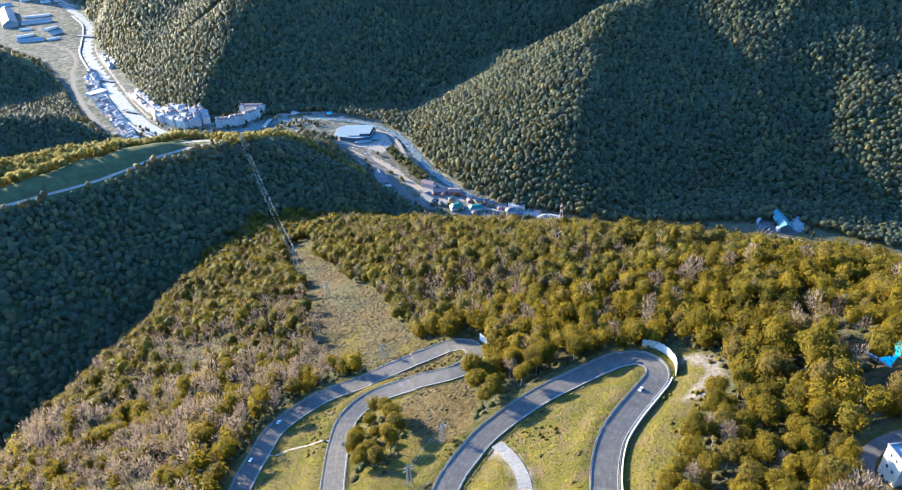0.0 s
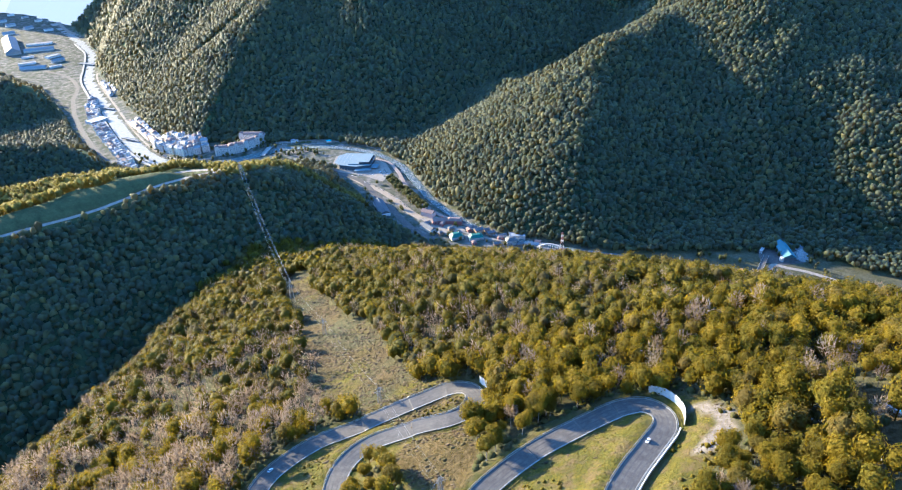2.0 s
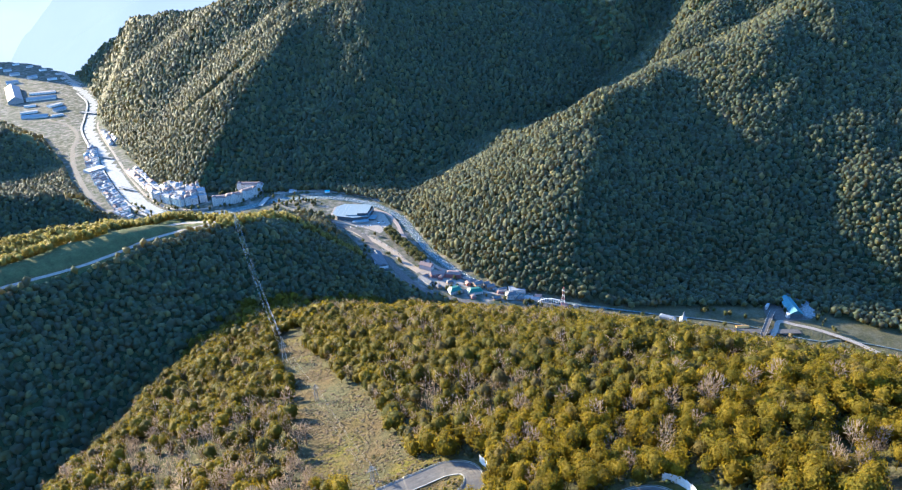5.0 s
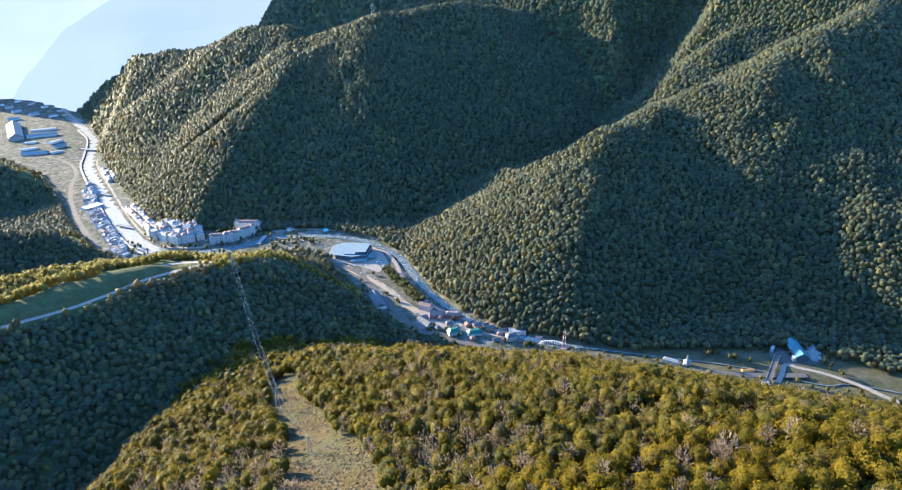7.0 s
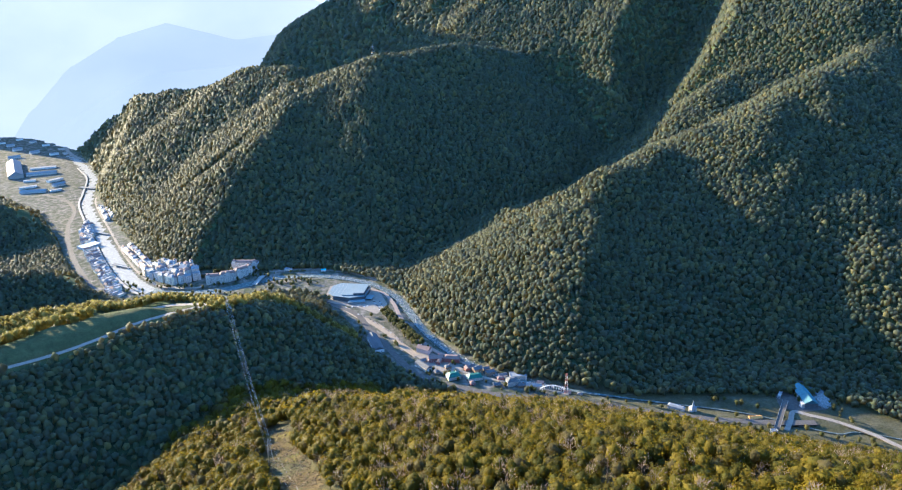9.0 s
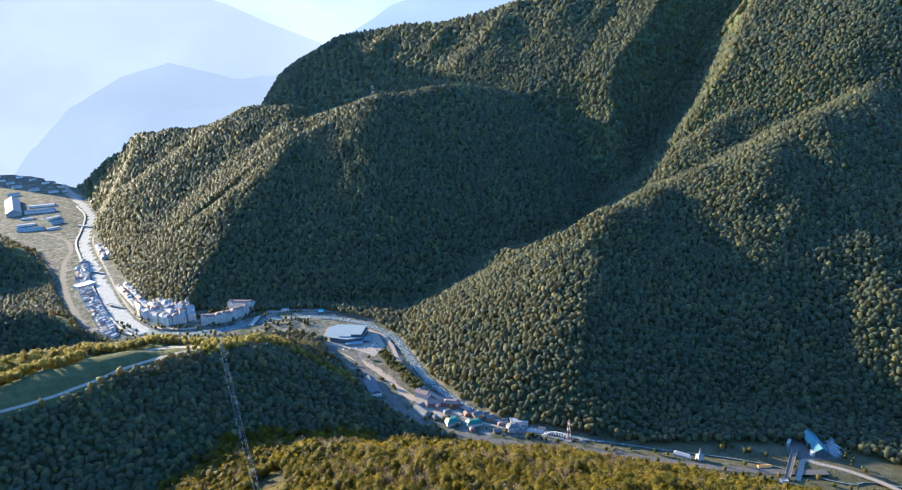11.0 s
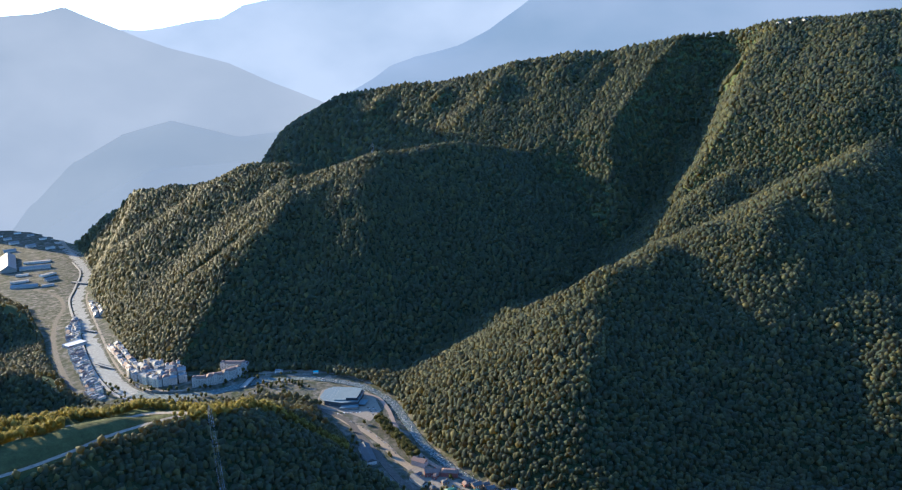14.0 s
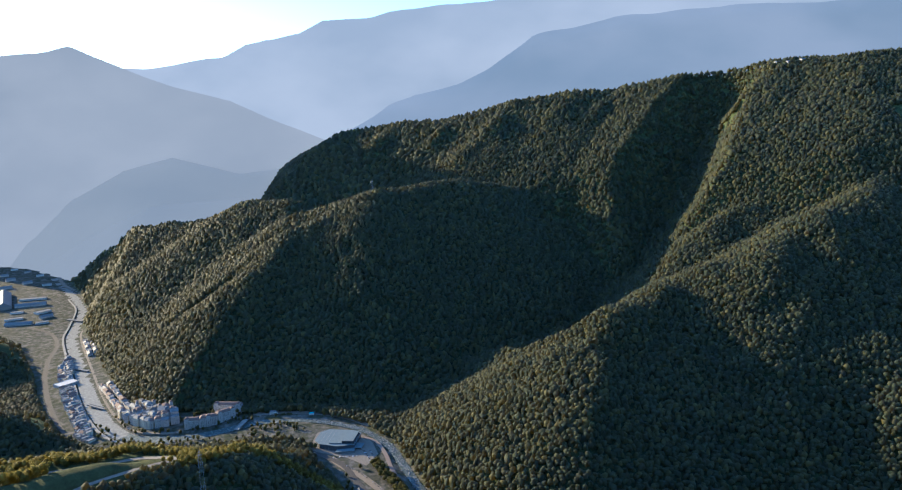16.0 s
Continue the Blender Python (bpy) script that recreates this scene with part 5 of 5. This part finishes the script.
house("green_chalet", 3, 868, 20, 18, 13, 4.5, PALE_WALL, "hip", GREEN_ROOF, "pale chalet with green sheet roof", "house", "green-roofed chalets", chimney=True)
house("green_chalet", 31, 864, 12, 20, 12, 4, PALE_WALL, "hip", GREEN_ROOF, "long pale chalet with green sheet roof", "house", "green-roofed chalets")
house("chalet", 36, 883, 25, 12, 9, 5.5, WOOD, "gable", DARK_ROOF, "brown timber chalet with dark pitched roof", "house", "timber chalets by the river", chimney=True)
house("chalet", 53, 879, 20, 11, 8, 5.5, WOOD, "gable", DARK_ROOF, "brown timber chalet with steep dark roof", "house", "timber chalets by the river", chimney=True)
house("villa", 80, 848, 8, 14, 12, 6.5, PALE_WALL, "hip", DARK_ROOF, "pale villa with dark hipped roof and columns", "villa", gap=2.0)
house("pavilion", 90, 868, 4, 22, 13, 6, PALE_WALL, "flat", GREY_ROOF, "pale pavilion with broad flat roof", "pavilion", gap=3.0)
house("wing", 108, 843, -8, 20, 7, 3.5, PALE_WALL, "gable", GREY_ROOF, "low pale wing with grey pitched roof", "house", gap=3.0)

# smaller houses, sheds and terraces between the inns
rng = np.random.default_rng(91)
SMALL = [(-40, 912, 30), (-16, 908, 60), (14, 914, 150), (-4, 894, 12), (22, 888, 15), (30, 898, 160), (48, 890, 20), (66, 862, 10), (70, 872, 15), (92, 842, 5), (118, 852, -10), (124, 838, -12), (60, 846, 10), (28, 850, 15), (0, 866, 25), (-20, 880, 35), (150, 826, -15), (165, 822, -15)]
for n, (a, b, turn) in enumerate(SMALL):
    wall, tiles, label = ((WOOD, DARK_ROOF, "small brown timber shed with dark roof"), (BRICK_RED, RED_ROOF, "small dull red house with red roof"), (PALE_WALL, DARK_ROOF, "small pale house with dark roof"))[n % 3]
    house("cottage", a, b, turn + rng.uniform(-8, 8), rng.uniform(6, 11), rng.uniform(5, 7.5), rng.uniform(2.4, 4.6), wall, ("gable", "hip")[n % 2], tiles, label, "house", "small houses of the river village", chimney=n % 3 == 0)
flat_road("pavement", [(-52, 940), (-22, 912), (6, 890), (34, 872), (62, 858), (90, 848), (118, 836), (150, 820)], 4.0, PAVING, "narrow village lane between the inns", 0.26)

# arched gallery
gallery = new("arched_gallery")
gallery.matrix_basis = pose(130, 831, 0, 0, 0, -2)
tagged(gallery, "white curved gallery of arches by the river", "gallery")
for k in range(11):
    a = -15 + k * 3.0
    b = 3.5 - 0.03 * a * a
    part("column", box(a - 0.4, a + 0.4, b - 0.4, b + 0.4, -1, 4.2), WHITE, gallery)
    if k < 10:
        beam = part("beam", box(0, 3.05, -0.5, 0.5, 4.2, 5.2), WHITE, gallery)
        nb = 3.5 - 0.03 * (a + 3) ** 2
        beam.matrix_basis = pose(a, b, 0, 0, 0, math.degrees(math.atan2(nb - b, 3)))


def lattice_mast(name, x, y, z, h, foot, top, bands, label, category, colours, arms=()):
    """A four-legged lattice mast with braces and cross arms."""
    root = new(name)
    root.matrix_basis = pose(x, y, z)
    tagged(root, label, category)
    level = [h * (k / bands) ** 0.9 for k in range(bands + 1)]
    half = [foot + (top - foot) * t / h for t in level]
    corner = [(-1, -1), (1, -1), (1, 1), (-1, 1)]
    for a, b in corner:
        for k in range(bands):
            paint_now = colours[k % len(colours)]
            part("leg", stem((a * half[k], b * half[k], level[k] - (0.6 if k == 0 else 0)), (a * half[k + 1], b * half[k + 1], level[k + 1]), 0.14, 0.12, 4), paint_now, root)
    for k in range(bands):
        for n in range(4):
            (a, b), (c, d) = corner[n], corner[(n + 1) % 4]
            part("brace", joined([stem((a * half[k], b * half[k], level[k]), (c * half[k + 1], d * half[k + 1], level[k + 1]), 0.07, 0.07, 3),
                                  stem((c * half[k], d * half[k], level[k]), (a * half[k + 1], b * half[k + 1], level[k + 1]), 0.07, 0.07, 3)]), colours[k % len(colours)], root)
    for z0, reach in arms:
        arm = part("arm", joined([stem((-reach, 0, z0 + 0.5), (reach, 0, z0 + 0.5), 0.1, 0.1, 4), stem((-reach, 0, z0 + 0.4), (0, 0.2, z0 + 1.6), 0.07, 0.07, 3), stem((reach, 0, z0 + 0.4), (0, 0.2, z0 + 1.6), 0.07, 0.07, 3)]), colours[0], root)
        for s in (-1, 1):
            part("insulator", stem((s * reach * 0.95, 0, z0 + 0.5), (s * reach * 0.95, 0, z0 - 0.7), 0.12, 0.12, 5), GLASS, arm)
    return root


lattice_mast("radio_mast", 147, 823, 0, 29, 2.2, 0.7, 7, "red and white lattice mast beside the valley road", "mast", (RED_PAINT, WHITE))

# chapel and gate in the upper valley
chapel = house("chapel", 294, 777, 15, 7, 6, 6, PALE_WALL, "hip", GREY_ROOF, "small white chapel with a pointed spire", "chapel")
sv, sf = stem((0, 0, 6.5), (0, 0, 15), 2.0, 0.12, 8)
part("spire", (sv, sf), GREY_ROOF, chapel)
house("gatehouse", 276, 783, -32, 20, 6, 4, PALE_WALL, "hip", GREY_ROOF, "low white gatehouse with a grey roof by the valley road", "house")
house("workshop", 364, 761, 2, 15, 5, 2.6, WOOD, "gable", ORANGE, "low brown workshop with an orange sheet roof", "house")
house("kiosk", 371, 728, 0, 7, 5, 4, PALE_WALL, "flat", GREY_ROOF, "white flat-roofed kiosk at the wood's edge", "kiosk")

# cable-car station
station = house("cable_station", 439, 795, -94, 40, 15.5, 5, DARK_ROOF, "gable", BLUE_ROOF, "cable car station hall with a pale blue sheet roof", "station", windows=False, lift=2.0)
for k in range(5):
    part("roof_rib", box(-18 + k * 9, -17.7 + k * 9, -7.9, -7.6, 3.0, 5.4), STEEL, station)
part("annex", box(14, 20, -11, -7.4, -2, 4), PALE_WALL, station)
house("control_cabin", 416, 808, 54, 24, 3, 4, PANEL, "flat", PANEL, "narrow white control cabin", "cabin")
ramp = new("covered_ramp")
ramp.matrix_basis = pose(396, 763, 0, 0, 0, 57) @ Matrix.Diagonal((1, 1, 0.6, 1))
tagged(ramp, "long raised concrete ramp on piers", "ramp")
part("deck", box(-36, 32, -3, 3, 4.2, 5.2), ASPHALT, ramp)
for s in (-1, 1):
    part("parapet", box(-36, 32, s * 3 - 0.15, s * 3 + 0.15, 5.2, 6.3), CONCRETE, ramp)
for k in range(7):
    part("pier", box(-34 + k * 10, -33 + k * 10, -1.5, 1.5, -2, 4.2), CONCRETE, ramp)
rng = np.random.default_rng(41)
arc = smooth_line([(434, 829), (449, 840), (460, 833), (464, 815), (463, 798), (456, 778)], 0.2)
spots = arc[rng.integers(0, len(arc), 700)] + rng.normal(0, 3.0, (700, 2))
spots = np.c_[spots, ground_height(spots[:, 0], spots[:, 1]) + 0.2]
size = rng.uniform(0.6, 2.6, 700)
forest("rockfall", [(lumpy(ball(1, 0)[0], 320 + n, 0.3), ball(1, 0)[1]) for n in range(4)], spots, np.c_[size * 1.3, size, size * 0.8], DARK_ROCK,
       "grey rockfall of boulders on the slope behind the station", "rocks", 42)

# ---------------------------------------------------------------- parked cars in the valley
rng = np.random.default_rng(51)
paints = ((CAR_WHITE, "white saloon car parked in the valley"), (CAR_DARK, "dark saloon car parked in the valley"), (CAR_SILVER, "silver saloon car parked in the valley"))
lane = smooth_line([(-150, 1068), (-120, 1037), (-90, 996), (-72, 964)], 7.5)
for n, (a, b) in enumerate(lane):
    if n % 5 != 3:
        m, label = paints[1 if n % 3 else 2]
        car(a + 2.2, b + 2.2, -55 + rng.uniform(-4, 4), m, label, "cars parked along the lane", valley_floor(np.array([a]))[0] + 0.3)
for n in range(16):
    m, label = paints[int(rng.integers(0, 3))]
    car(-118 + (n % 8) * 2.2 - (n // 8) * 9, 1118 - (n % 8) * 5.2 + rng.uniform(-0.5, 0.5), 25 + rng.uniform(-4, 4), m, label, "cars parked beside the hall")
for n in range(8):
    m, label = paints[int(rng.integers(0, 3))]
    car(-172 + n * 5.0, 1098 + n * 0.6, 80, m, label, "cars parked before the hall")
for n in range(9):
    m, label = paints[int(rng.integers(0, 3))]
    car(-78 + n * 2.6, 907 - n * 5.4, -60, m, label, "cars parked along the valley road", 0.0)
house("bus_shelter", -236, 1263, 5, 9, 4, 3, WHITE, "flat", POOL, "small shelter with a turquoise roof", "shelter", windows=False)
house("kiosk", -306, 1279, 8, 14, 7, 4, WHITE, "flat", GREY_ROOF, "white flat-roofed kiosk under the slope", "kiosk")

# planted island in the lane's turning place
rng = np.random.default_rng(89)
a, k = rng.uniform(0, 6.28, 60), np.sqrt(rng.uniform(0, 1, 60))
q = np.c_[-286 + 15 * k * np.cos(a), 1272 + 4.5 * k * np.sin(a)]
r = rng.uniform(0.7, 1.6, 60)
forest("shrubs", [tuft(60 + n) for n in range(4)], np.c_[q, valley_floor(q[:, 0]) + 0.3], np.c_[r, r, r * 0.7], LEAF_VALLEY, "dark green shrubs on an oval traffic island", "shrubs", 90, True)

# trees between lane and river
lane_tree = make_tree(310, False, LEAF_VALLEY)
row = smooth_line([(-108, 1062), (-92, 1030), (-74, 1000), (-60, 972), (-48, 950)], 7.0)
for n, (a, b) in enumerate(np.vstack([row, row + (7, 4)])):
    t = (copy_thing(lane_tree, pose(a + rng.uniform(-1.5, 1.5), b + rng.uniform(-1.5, 1.5), float(valley_floor(np.array([a]))[0]), 0, 0, rng.uniform(0, 360))) if n else lane_tree)
    if n == 0:
        t.matrix_basis = pose(a, b, float(valley_floor(np.array([a]))[0]))
    s = rng.uniform(0.8, 1.2)
    t.scale = (s, s, s)
    tagged(t, "leafy broadleaf tree between lane and river", "tree", "trees between lane and river")

# trees and bushes between houses and along the banks
rng = np.random.default_rng(93)
q = np.vstack([scatter(-60, 180, 820, 960, 7.5, 94), scatter(-140, -40, 930, 1080, 9.0, 95), scatter(180, 480, 690, 860, 9.0, 96), scatter(-620, -240, 1150, 1330, 11.0, 97)])
flat_d, river_d, _ = river_flat(q[:, 0], q[:, 1])
keep = (flat_d < 2) & (river_d > 11) & (lattice(q[:, 0] / 16, q[:, 1] / 16, 98) > 0.02)
for ob in scene.objects:
    if ob.type == "EMPTY" and ob.parent is None:
        keep &= np.hypot(q[:, 0] - ob.location.x, q[:, 1] - ob.location.y) > (9 if ob.name[:4] != "tree" else 0)
for line in ([(-215, 1122), (-152, 1072), (-97, 968), (-36, 869), (84, 815), (225, 783), (341, 753), (429, 746)], [(-176, 1098), (-120, 1037), (-48, 930), (34, 872), (118, 836)], [(388, 732), (414, 769), (462, 740), (560, 640)],
             [(-345, 1283), (-215, 1266), (-128, 1214)], [(-132, 1168), (-80, 1060), (-14, 934)]):
    keep &= along(line, q[:, 0], q[:, 1])[0] > 7
keep &= ~inside([(-215, 1110), (-100, 1080), (-100, 1200), (-230, 1210)], q[:, 0], q[:, 1])
q = q[keep]
r = rng.uniform(1.4, 3.4, len(q))
forest("valley_trees", crowns, np.c_[q, valley_floor(q[:, 0]) + r * 1.3], np.c_[r, r, r * rng.uniform(1.0, 1.5, len(q))], LEAF_VALLEY,
       "dull green trees and bushes among houses and roads", "trees", 99, True)


# ---------------------------------------------------------------- along the hairpin road
road_line = ROADS[3][0]
shown = road_line[(road_line[:, 1] > 105)]


def offset_line(line, off):
    d = np.gradient(line[:, :2], axis=0)
    side = np.c_[-d[:, 1], d[:, 0]] / np.linalg.norm(d, axis=1)[:, None]
    return np.c_[line[:, :2] + side * off, line[:, 2]]


def guard_rail(line, label):
    """A steel rail on posts."""
    root = new("guard_rail")
    root.matrix_basis = pose(*line[0])
    tagged(root, label, "guard rail")
    local = line - line[0]
    rail = ribbon("rail", local, 0.12, 0.52, STEEL, 0.24, root)
    post_mesh = None
    for p0 in local[::4]:
        if post_mesh is None:
            first = part("post", box(-0.07, 0.07, -0.07, 0.07, -0.6, 0.5), STEEL, root)
            post_mesh = first.data
            post_ob = first
        else:
            post_ob = new("post", post_mesh)
            post_ob.parent = root
        post_ob.location = p0
    return root


# pale kerbs, edge lines and rails on both sides
for off in (4.62, -4.62):
    tagged(ribbon("kerb", shown, 0.28, 0.16, CONCRETE, 0.6, None, off), "pale concrete kerb along the mountain road", "kerb", kind="structure")
for off, wide in ((2.95, 0.75), (1.15, 0.6), (-1.15, 0.6), (-2.95, 0.75)):
    tagged(ribbon("road", shown, wide, 0.006, WORN_STRIP, 0.05, None, off), "dark tyre-worn strip of the mountain road", "road", kind="structure")
chunks = np.array_split(np.arange(len(shown)), 9)
for rows in chunks:
    for off in (5.15, -5.15):
        guard_rail(offset_line(shown, off)[rows], "grey steel guard rail edging the mountain road")

def screen_fence(points, height, label):
    """White sheet panels between steel posts round the outside of a bend."""
    line = smooth_line(points, 3.0)
    z = ground_height(line[:, 0], line[:, 1])
    root = new("screen_fence")
    root.matrix_basis = pose(line[0, 0], line[0, 1], float(z[0]))
    tagged(root, label, "fence")
    for (a, b), (c, d), za, zc in zip(line[:-1], line[1:], z[:-1], z[1:]):
        run = math.hypot(c - a, d - b)
        panel = part("panel", box(0.06, run - 0.06, -0.05, 0.05, 0.25, height), PANEL, root)
        panel.matrix_basis = pose(a - line[0, 0], b - line[0, 1], min(za, zc) - z[0], 0, 0, math.degrees(math.atan2(d - b, c - a)))
        post = part("post", box(-0.09, 0.09, 0.06, 0.24, -0.8, height + 0.1), STEEL, root)
        post.matrix_basis = panel.matrix_basis.copy()


screen_fence([(86, 247.5), (92, 243.5), (95.5, 236), (96, 229), (94, 222)], 4.6, "tall white sheet fence round the outside of a hairpin")
screen_fence([(12, 296), (15.5, 290), (16.5, 284), (15.5, 278)], 5.0, "tall white sheet fence at the end of a hairpin")
wall_line = offset_line(road_line, 6.0)
wall_line = wall_line[(wall_line[:, 0] > 48) & (wall_line[:, 0] < 95) & (wall_line[:, 1] < 222) & (wall_line[:, 1] > 130)]
tagged(ribbon("low_wall", wall_line, 0.5, 1.1, WHITE, 2.4), "low white wall beside the climbing road", "wall", kind="structure")
drain = smooth_line([(-93, 227), (-78, 227.5), (-61, 226)], 3.0)
drain = np.c_[drain, ground_height(drain[:, 0], drain[:, 1])]
tagged(ribbon("drain", drain, 1.1, 0.12, PAVING, 0.7), "pale concrete drain crossing the meadow", "drain", kind="structure")

for a, b, k, m, label in ((-92.5, 253, 1.9, CAR_WHITE, "white saloon car driving on the mountain road"), (-98, 222, 2.0, CAR_WHITE, "white saloon car driving down the mountain road"),
                          (80, 209, -2.0, CAR_WHITE, "white saloon car climbing the mountain road"), (-57, 222, 1.8, CAR_DARK, "dark saloon car on the mountain road")):
    i = int(np.argmin(np.hypot(road_line[:, 0] - a, road_line[:, 1] - b)))
    d = road_line[i + 1] - road_line[i - 1]
    c = offset_line(road_line, k)[i]
    thing = car(c[0], c[1], math.degrees(math.atan2(d[1], d[0])), m, label, "", c[2])
    thing.matrix_basis = pose(c[0], c[1], c[2] + 0.01, 0, -math.degrees(math.atan2(d[2], math.hypot(d[0], d[1]))), math.degrees(math.atan2(d[1], d[0]))) @ Matrix.Scale(0.67, 4)

def tube(line, r, sides=3):
    """A thin unbroken tube along a line."""
    t = np.arange(sides) * 2 * np.pi / sides
    way = np.gradient(line, axis=0)
    u = np.cross(way, (0, 0, 1))
    u /= np.linalg.norm(u, axis=1)[:, None]
    w = np.cross(u, way)
    w /= np.linalg.norm(w, axis=1)[:, None]
    v = (line[:, None] + r * (np.cos(t)[None, :, None] * u[:, None] + np.sin(t)[None, :, None] * w[:, None])).reshape(-1, 3)
    f = [(k * sides + a, k * sides + (a + 1) % sides, (k + 1) * sides + (a + 1) % sides, (k + 1) * sides + a) for k in range(len(line) - 1) for a in range(sides)]
    return v, f


# ---------------------------------------------------------------- power line down the cut and over the ravine
PYLONS = [(-21, 181, 13, 1.3), (-8, 206, 11, 1.2), (-43, 298, 12, 1.2), (-98, 424, 14, 1.3), (-148, 530, 24, 2.2), (-283, 862, 22, 2.2)]
tips = []
for a, b, h, foot in PYLONS:
    z = float(ground_height(np.array([a]), np.array([b]))[0])
    mast = lattice_mast("power_pylon", a, b, z, h, foot, 0.35, 5, "grey lattice power pylon in the forest cut", "pylon", (STEEL,), ((h * 0.72, 2.6), (h * 0.86, 2.0)))
    mast["group"] = "pylons of the power line"
    mast.matrix_basis = pose(a, b, z, 0, 0, 25)
    turn = np.array([math.cos(radians(25)), math.sin(radians(25))])
    tips.append([np.array([a, b, z]) + np.array([*(turn * s), up]) for s, up in ((-2.4, h * 0.72 - 0.6), (2.4, h * 0.72 - 0.6), (-1.9, h * 0.86 - 0.6), (1.9, h * 0.86 - 0.6), (0.0, h))])
bead = None
for n in range(len(tips) - 1):
    span = new("power_line")
    base = tips[n][0]
    span.matrix_basis = pose(*base)
    tagged(span, "thin steel power cables hanging between pylons" if n < 4 else "long power cables with marker balls over the ravine", "power line", "spans of the power line")
    for a, b in zip(tips[n], tips[n + 1]):
        length = np.linalg.norm(b - a)
        t = np.linspace(0, 1, 26)
        line = a - base + t[:, None] * (b - a)
        line[:, 2] -= 4 * t * (1 - t) * length * 0.03
        r = 0.016 if n < 4 else 0.055
        part("cable", tube(line, r), CABLE, span)
        if n == 4:
            for k in range(3, 24, 4):
                if bead is None:
                    bv, bf = ball(1, 0)
                    ob = part("marker_ball", (bv * 0.28, bf), WHITE, span, "white marker ball")
                    bead = ob.data
                else:
                    ob = new("marker_ball", bead)
                    ob.parent = span
                ob.location = line[k]
far_z = float(ground_height(np.array([-180.0]), np.array([1876.0]))[0])
lattice_mast("power_pylon", -180, 1876, far_z, 34, 4, 1.0, 5, "tall grey lattice pylon on the far ridge", "pylon", (STEEL,), ((26, 7), (30, 5)))

# ---------------------------------------------------------------- resort corner on the near slope
resort = house("resort_hotel", 141, 140.5, 4, 22, 7.5, 12, CREAM, "flat", GREY_ROOF, "cream hotel with white balconies beside a curved drive", "hotel", gap=2.4, storey=2.3, lift=299.0)
for level in range(5):
    for k in range(6):
        balcony = part("balcony", tray(2.2, 1.0, 0, 0.7, 0.08), PALE_WALL, resort)
        balcony.matrix_basis = pose(-8.0 + k * 3.2, -4.3, level * 2.3 + 0.4)
pool_z = float(ground_height(np.array([171.0]), np.array([203.0]))[0])
pool = new("swimming_pool")
pool.matrix_basis = pose(171, 203, pool_z + 0.3, 0, 0, 25)
tagged(pool, "bright turquoise swimming pool with a pale rim", "pool")
part("rim", tray(20, 11, -1.0, 1.4, 0.9), CONCRETE, pool)
part("water", box(-9.0, 9.0, -4.6, 4.6, -0.6, 0.2), POOL, pool)
rng = np.random.default_rng(61)
spots = np.c_[rng.uniform(128, 150, 70), rng.uniform(196, 226, 70)]
spots = np.c_[spots, ground_height(spots[:, 0], spots[:, 1]) + 0.1]
size = rng.uniform(0.3, 1.1, 70)
forest("boulders", [(lumpy(ball(1, 0)[0], 340 + n, 0.3), ball(1, 0)[1]) for n in range(4)], spots, np.c_[size * 1.2, size, size * 0.7], ROCK,
       "pale boulders strewn over a bare clearing", "boulders", 62)
log_z = ground_height(np.array([150.0, 143.0]), np.array([192.0, 176.0])) + 0.45
log = new("fallen_log")
log.matrix_basis = pose(150, 192, float(log_z[0]))
tagged(log, "bleached bent tree trunk lying on bare ground", "log")
part("trunk", joined([stem((0, 0, 0), (-3, -8, (log_z[1] - log_z[0]) * 0.5 + 0.1), 0.34, 0.30, 7), stem((-3, -8, (log_z[1] - log_z[0]) * 0.5 + 0.1), (-7, -16, log_z[1] - log_z[0]), 0.30, 0.18, 7)]), BARK, log)

# spruces on the skyline crest
rng = np.random.default_rng(121)
q = np.c_[rng.uniform(1040, 1260, 110), rng.uniform(-26, 8, 110)]
q[:, 1] += np.interp(q[:, 0], [1040, 1133, 1260], [2040, 1992, 1955])
h = rng.uniform(9, 17, len(q))
spruce = joined([(np.array([[np.cos(a) * w, np.sin(a) * w, z] for a in np.arange(6) * 1.047] + [[0, 0, z + 0.42]]), np.array([[k, (k + 1) % 6, 6] for k in range(6)])) for w, z in ((0.24, 0.12), (0.19, 0.32), (0.12, 0.55))])
forest("spruces", [spruce], np.c_[q, ground_height(q[:, 0], q[:, 1])], np.c_[h, h, h], LEAF_WOODS, "dark pointed spruces along the skyline crest", "trees", 122, False)

# houses on the skyline crest
for n, (a, b) in enumerate(((955, 2105), (978, 2085), (1010, 2072), (1120, 2010))):
    house("crest_house", a, b, 20, 18, 10, 8, PALE_WALL, "gable", GREY_ROOF, "small white house on the wooded skyline", "house", "houses on the skyline crest", windows=False)


# ---------------------------------------------------------------- full size
# the plan is drawn at two thirds: every thing is brought to its true size about the origin
FULL_SIZE = Matrix.Scale(1.5, 4)
for ob in list(scene.objects):
    if ob.parent is None and ob.type in ("MESH", "EMPTY"):
        ob.matrix_basis = FULL_SIZE @ ob.matrix_basis
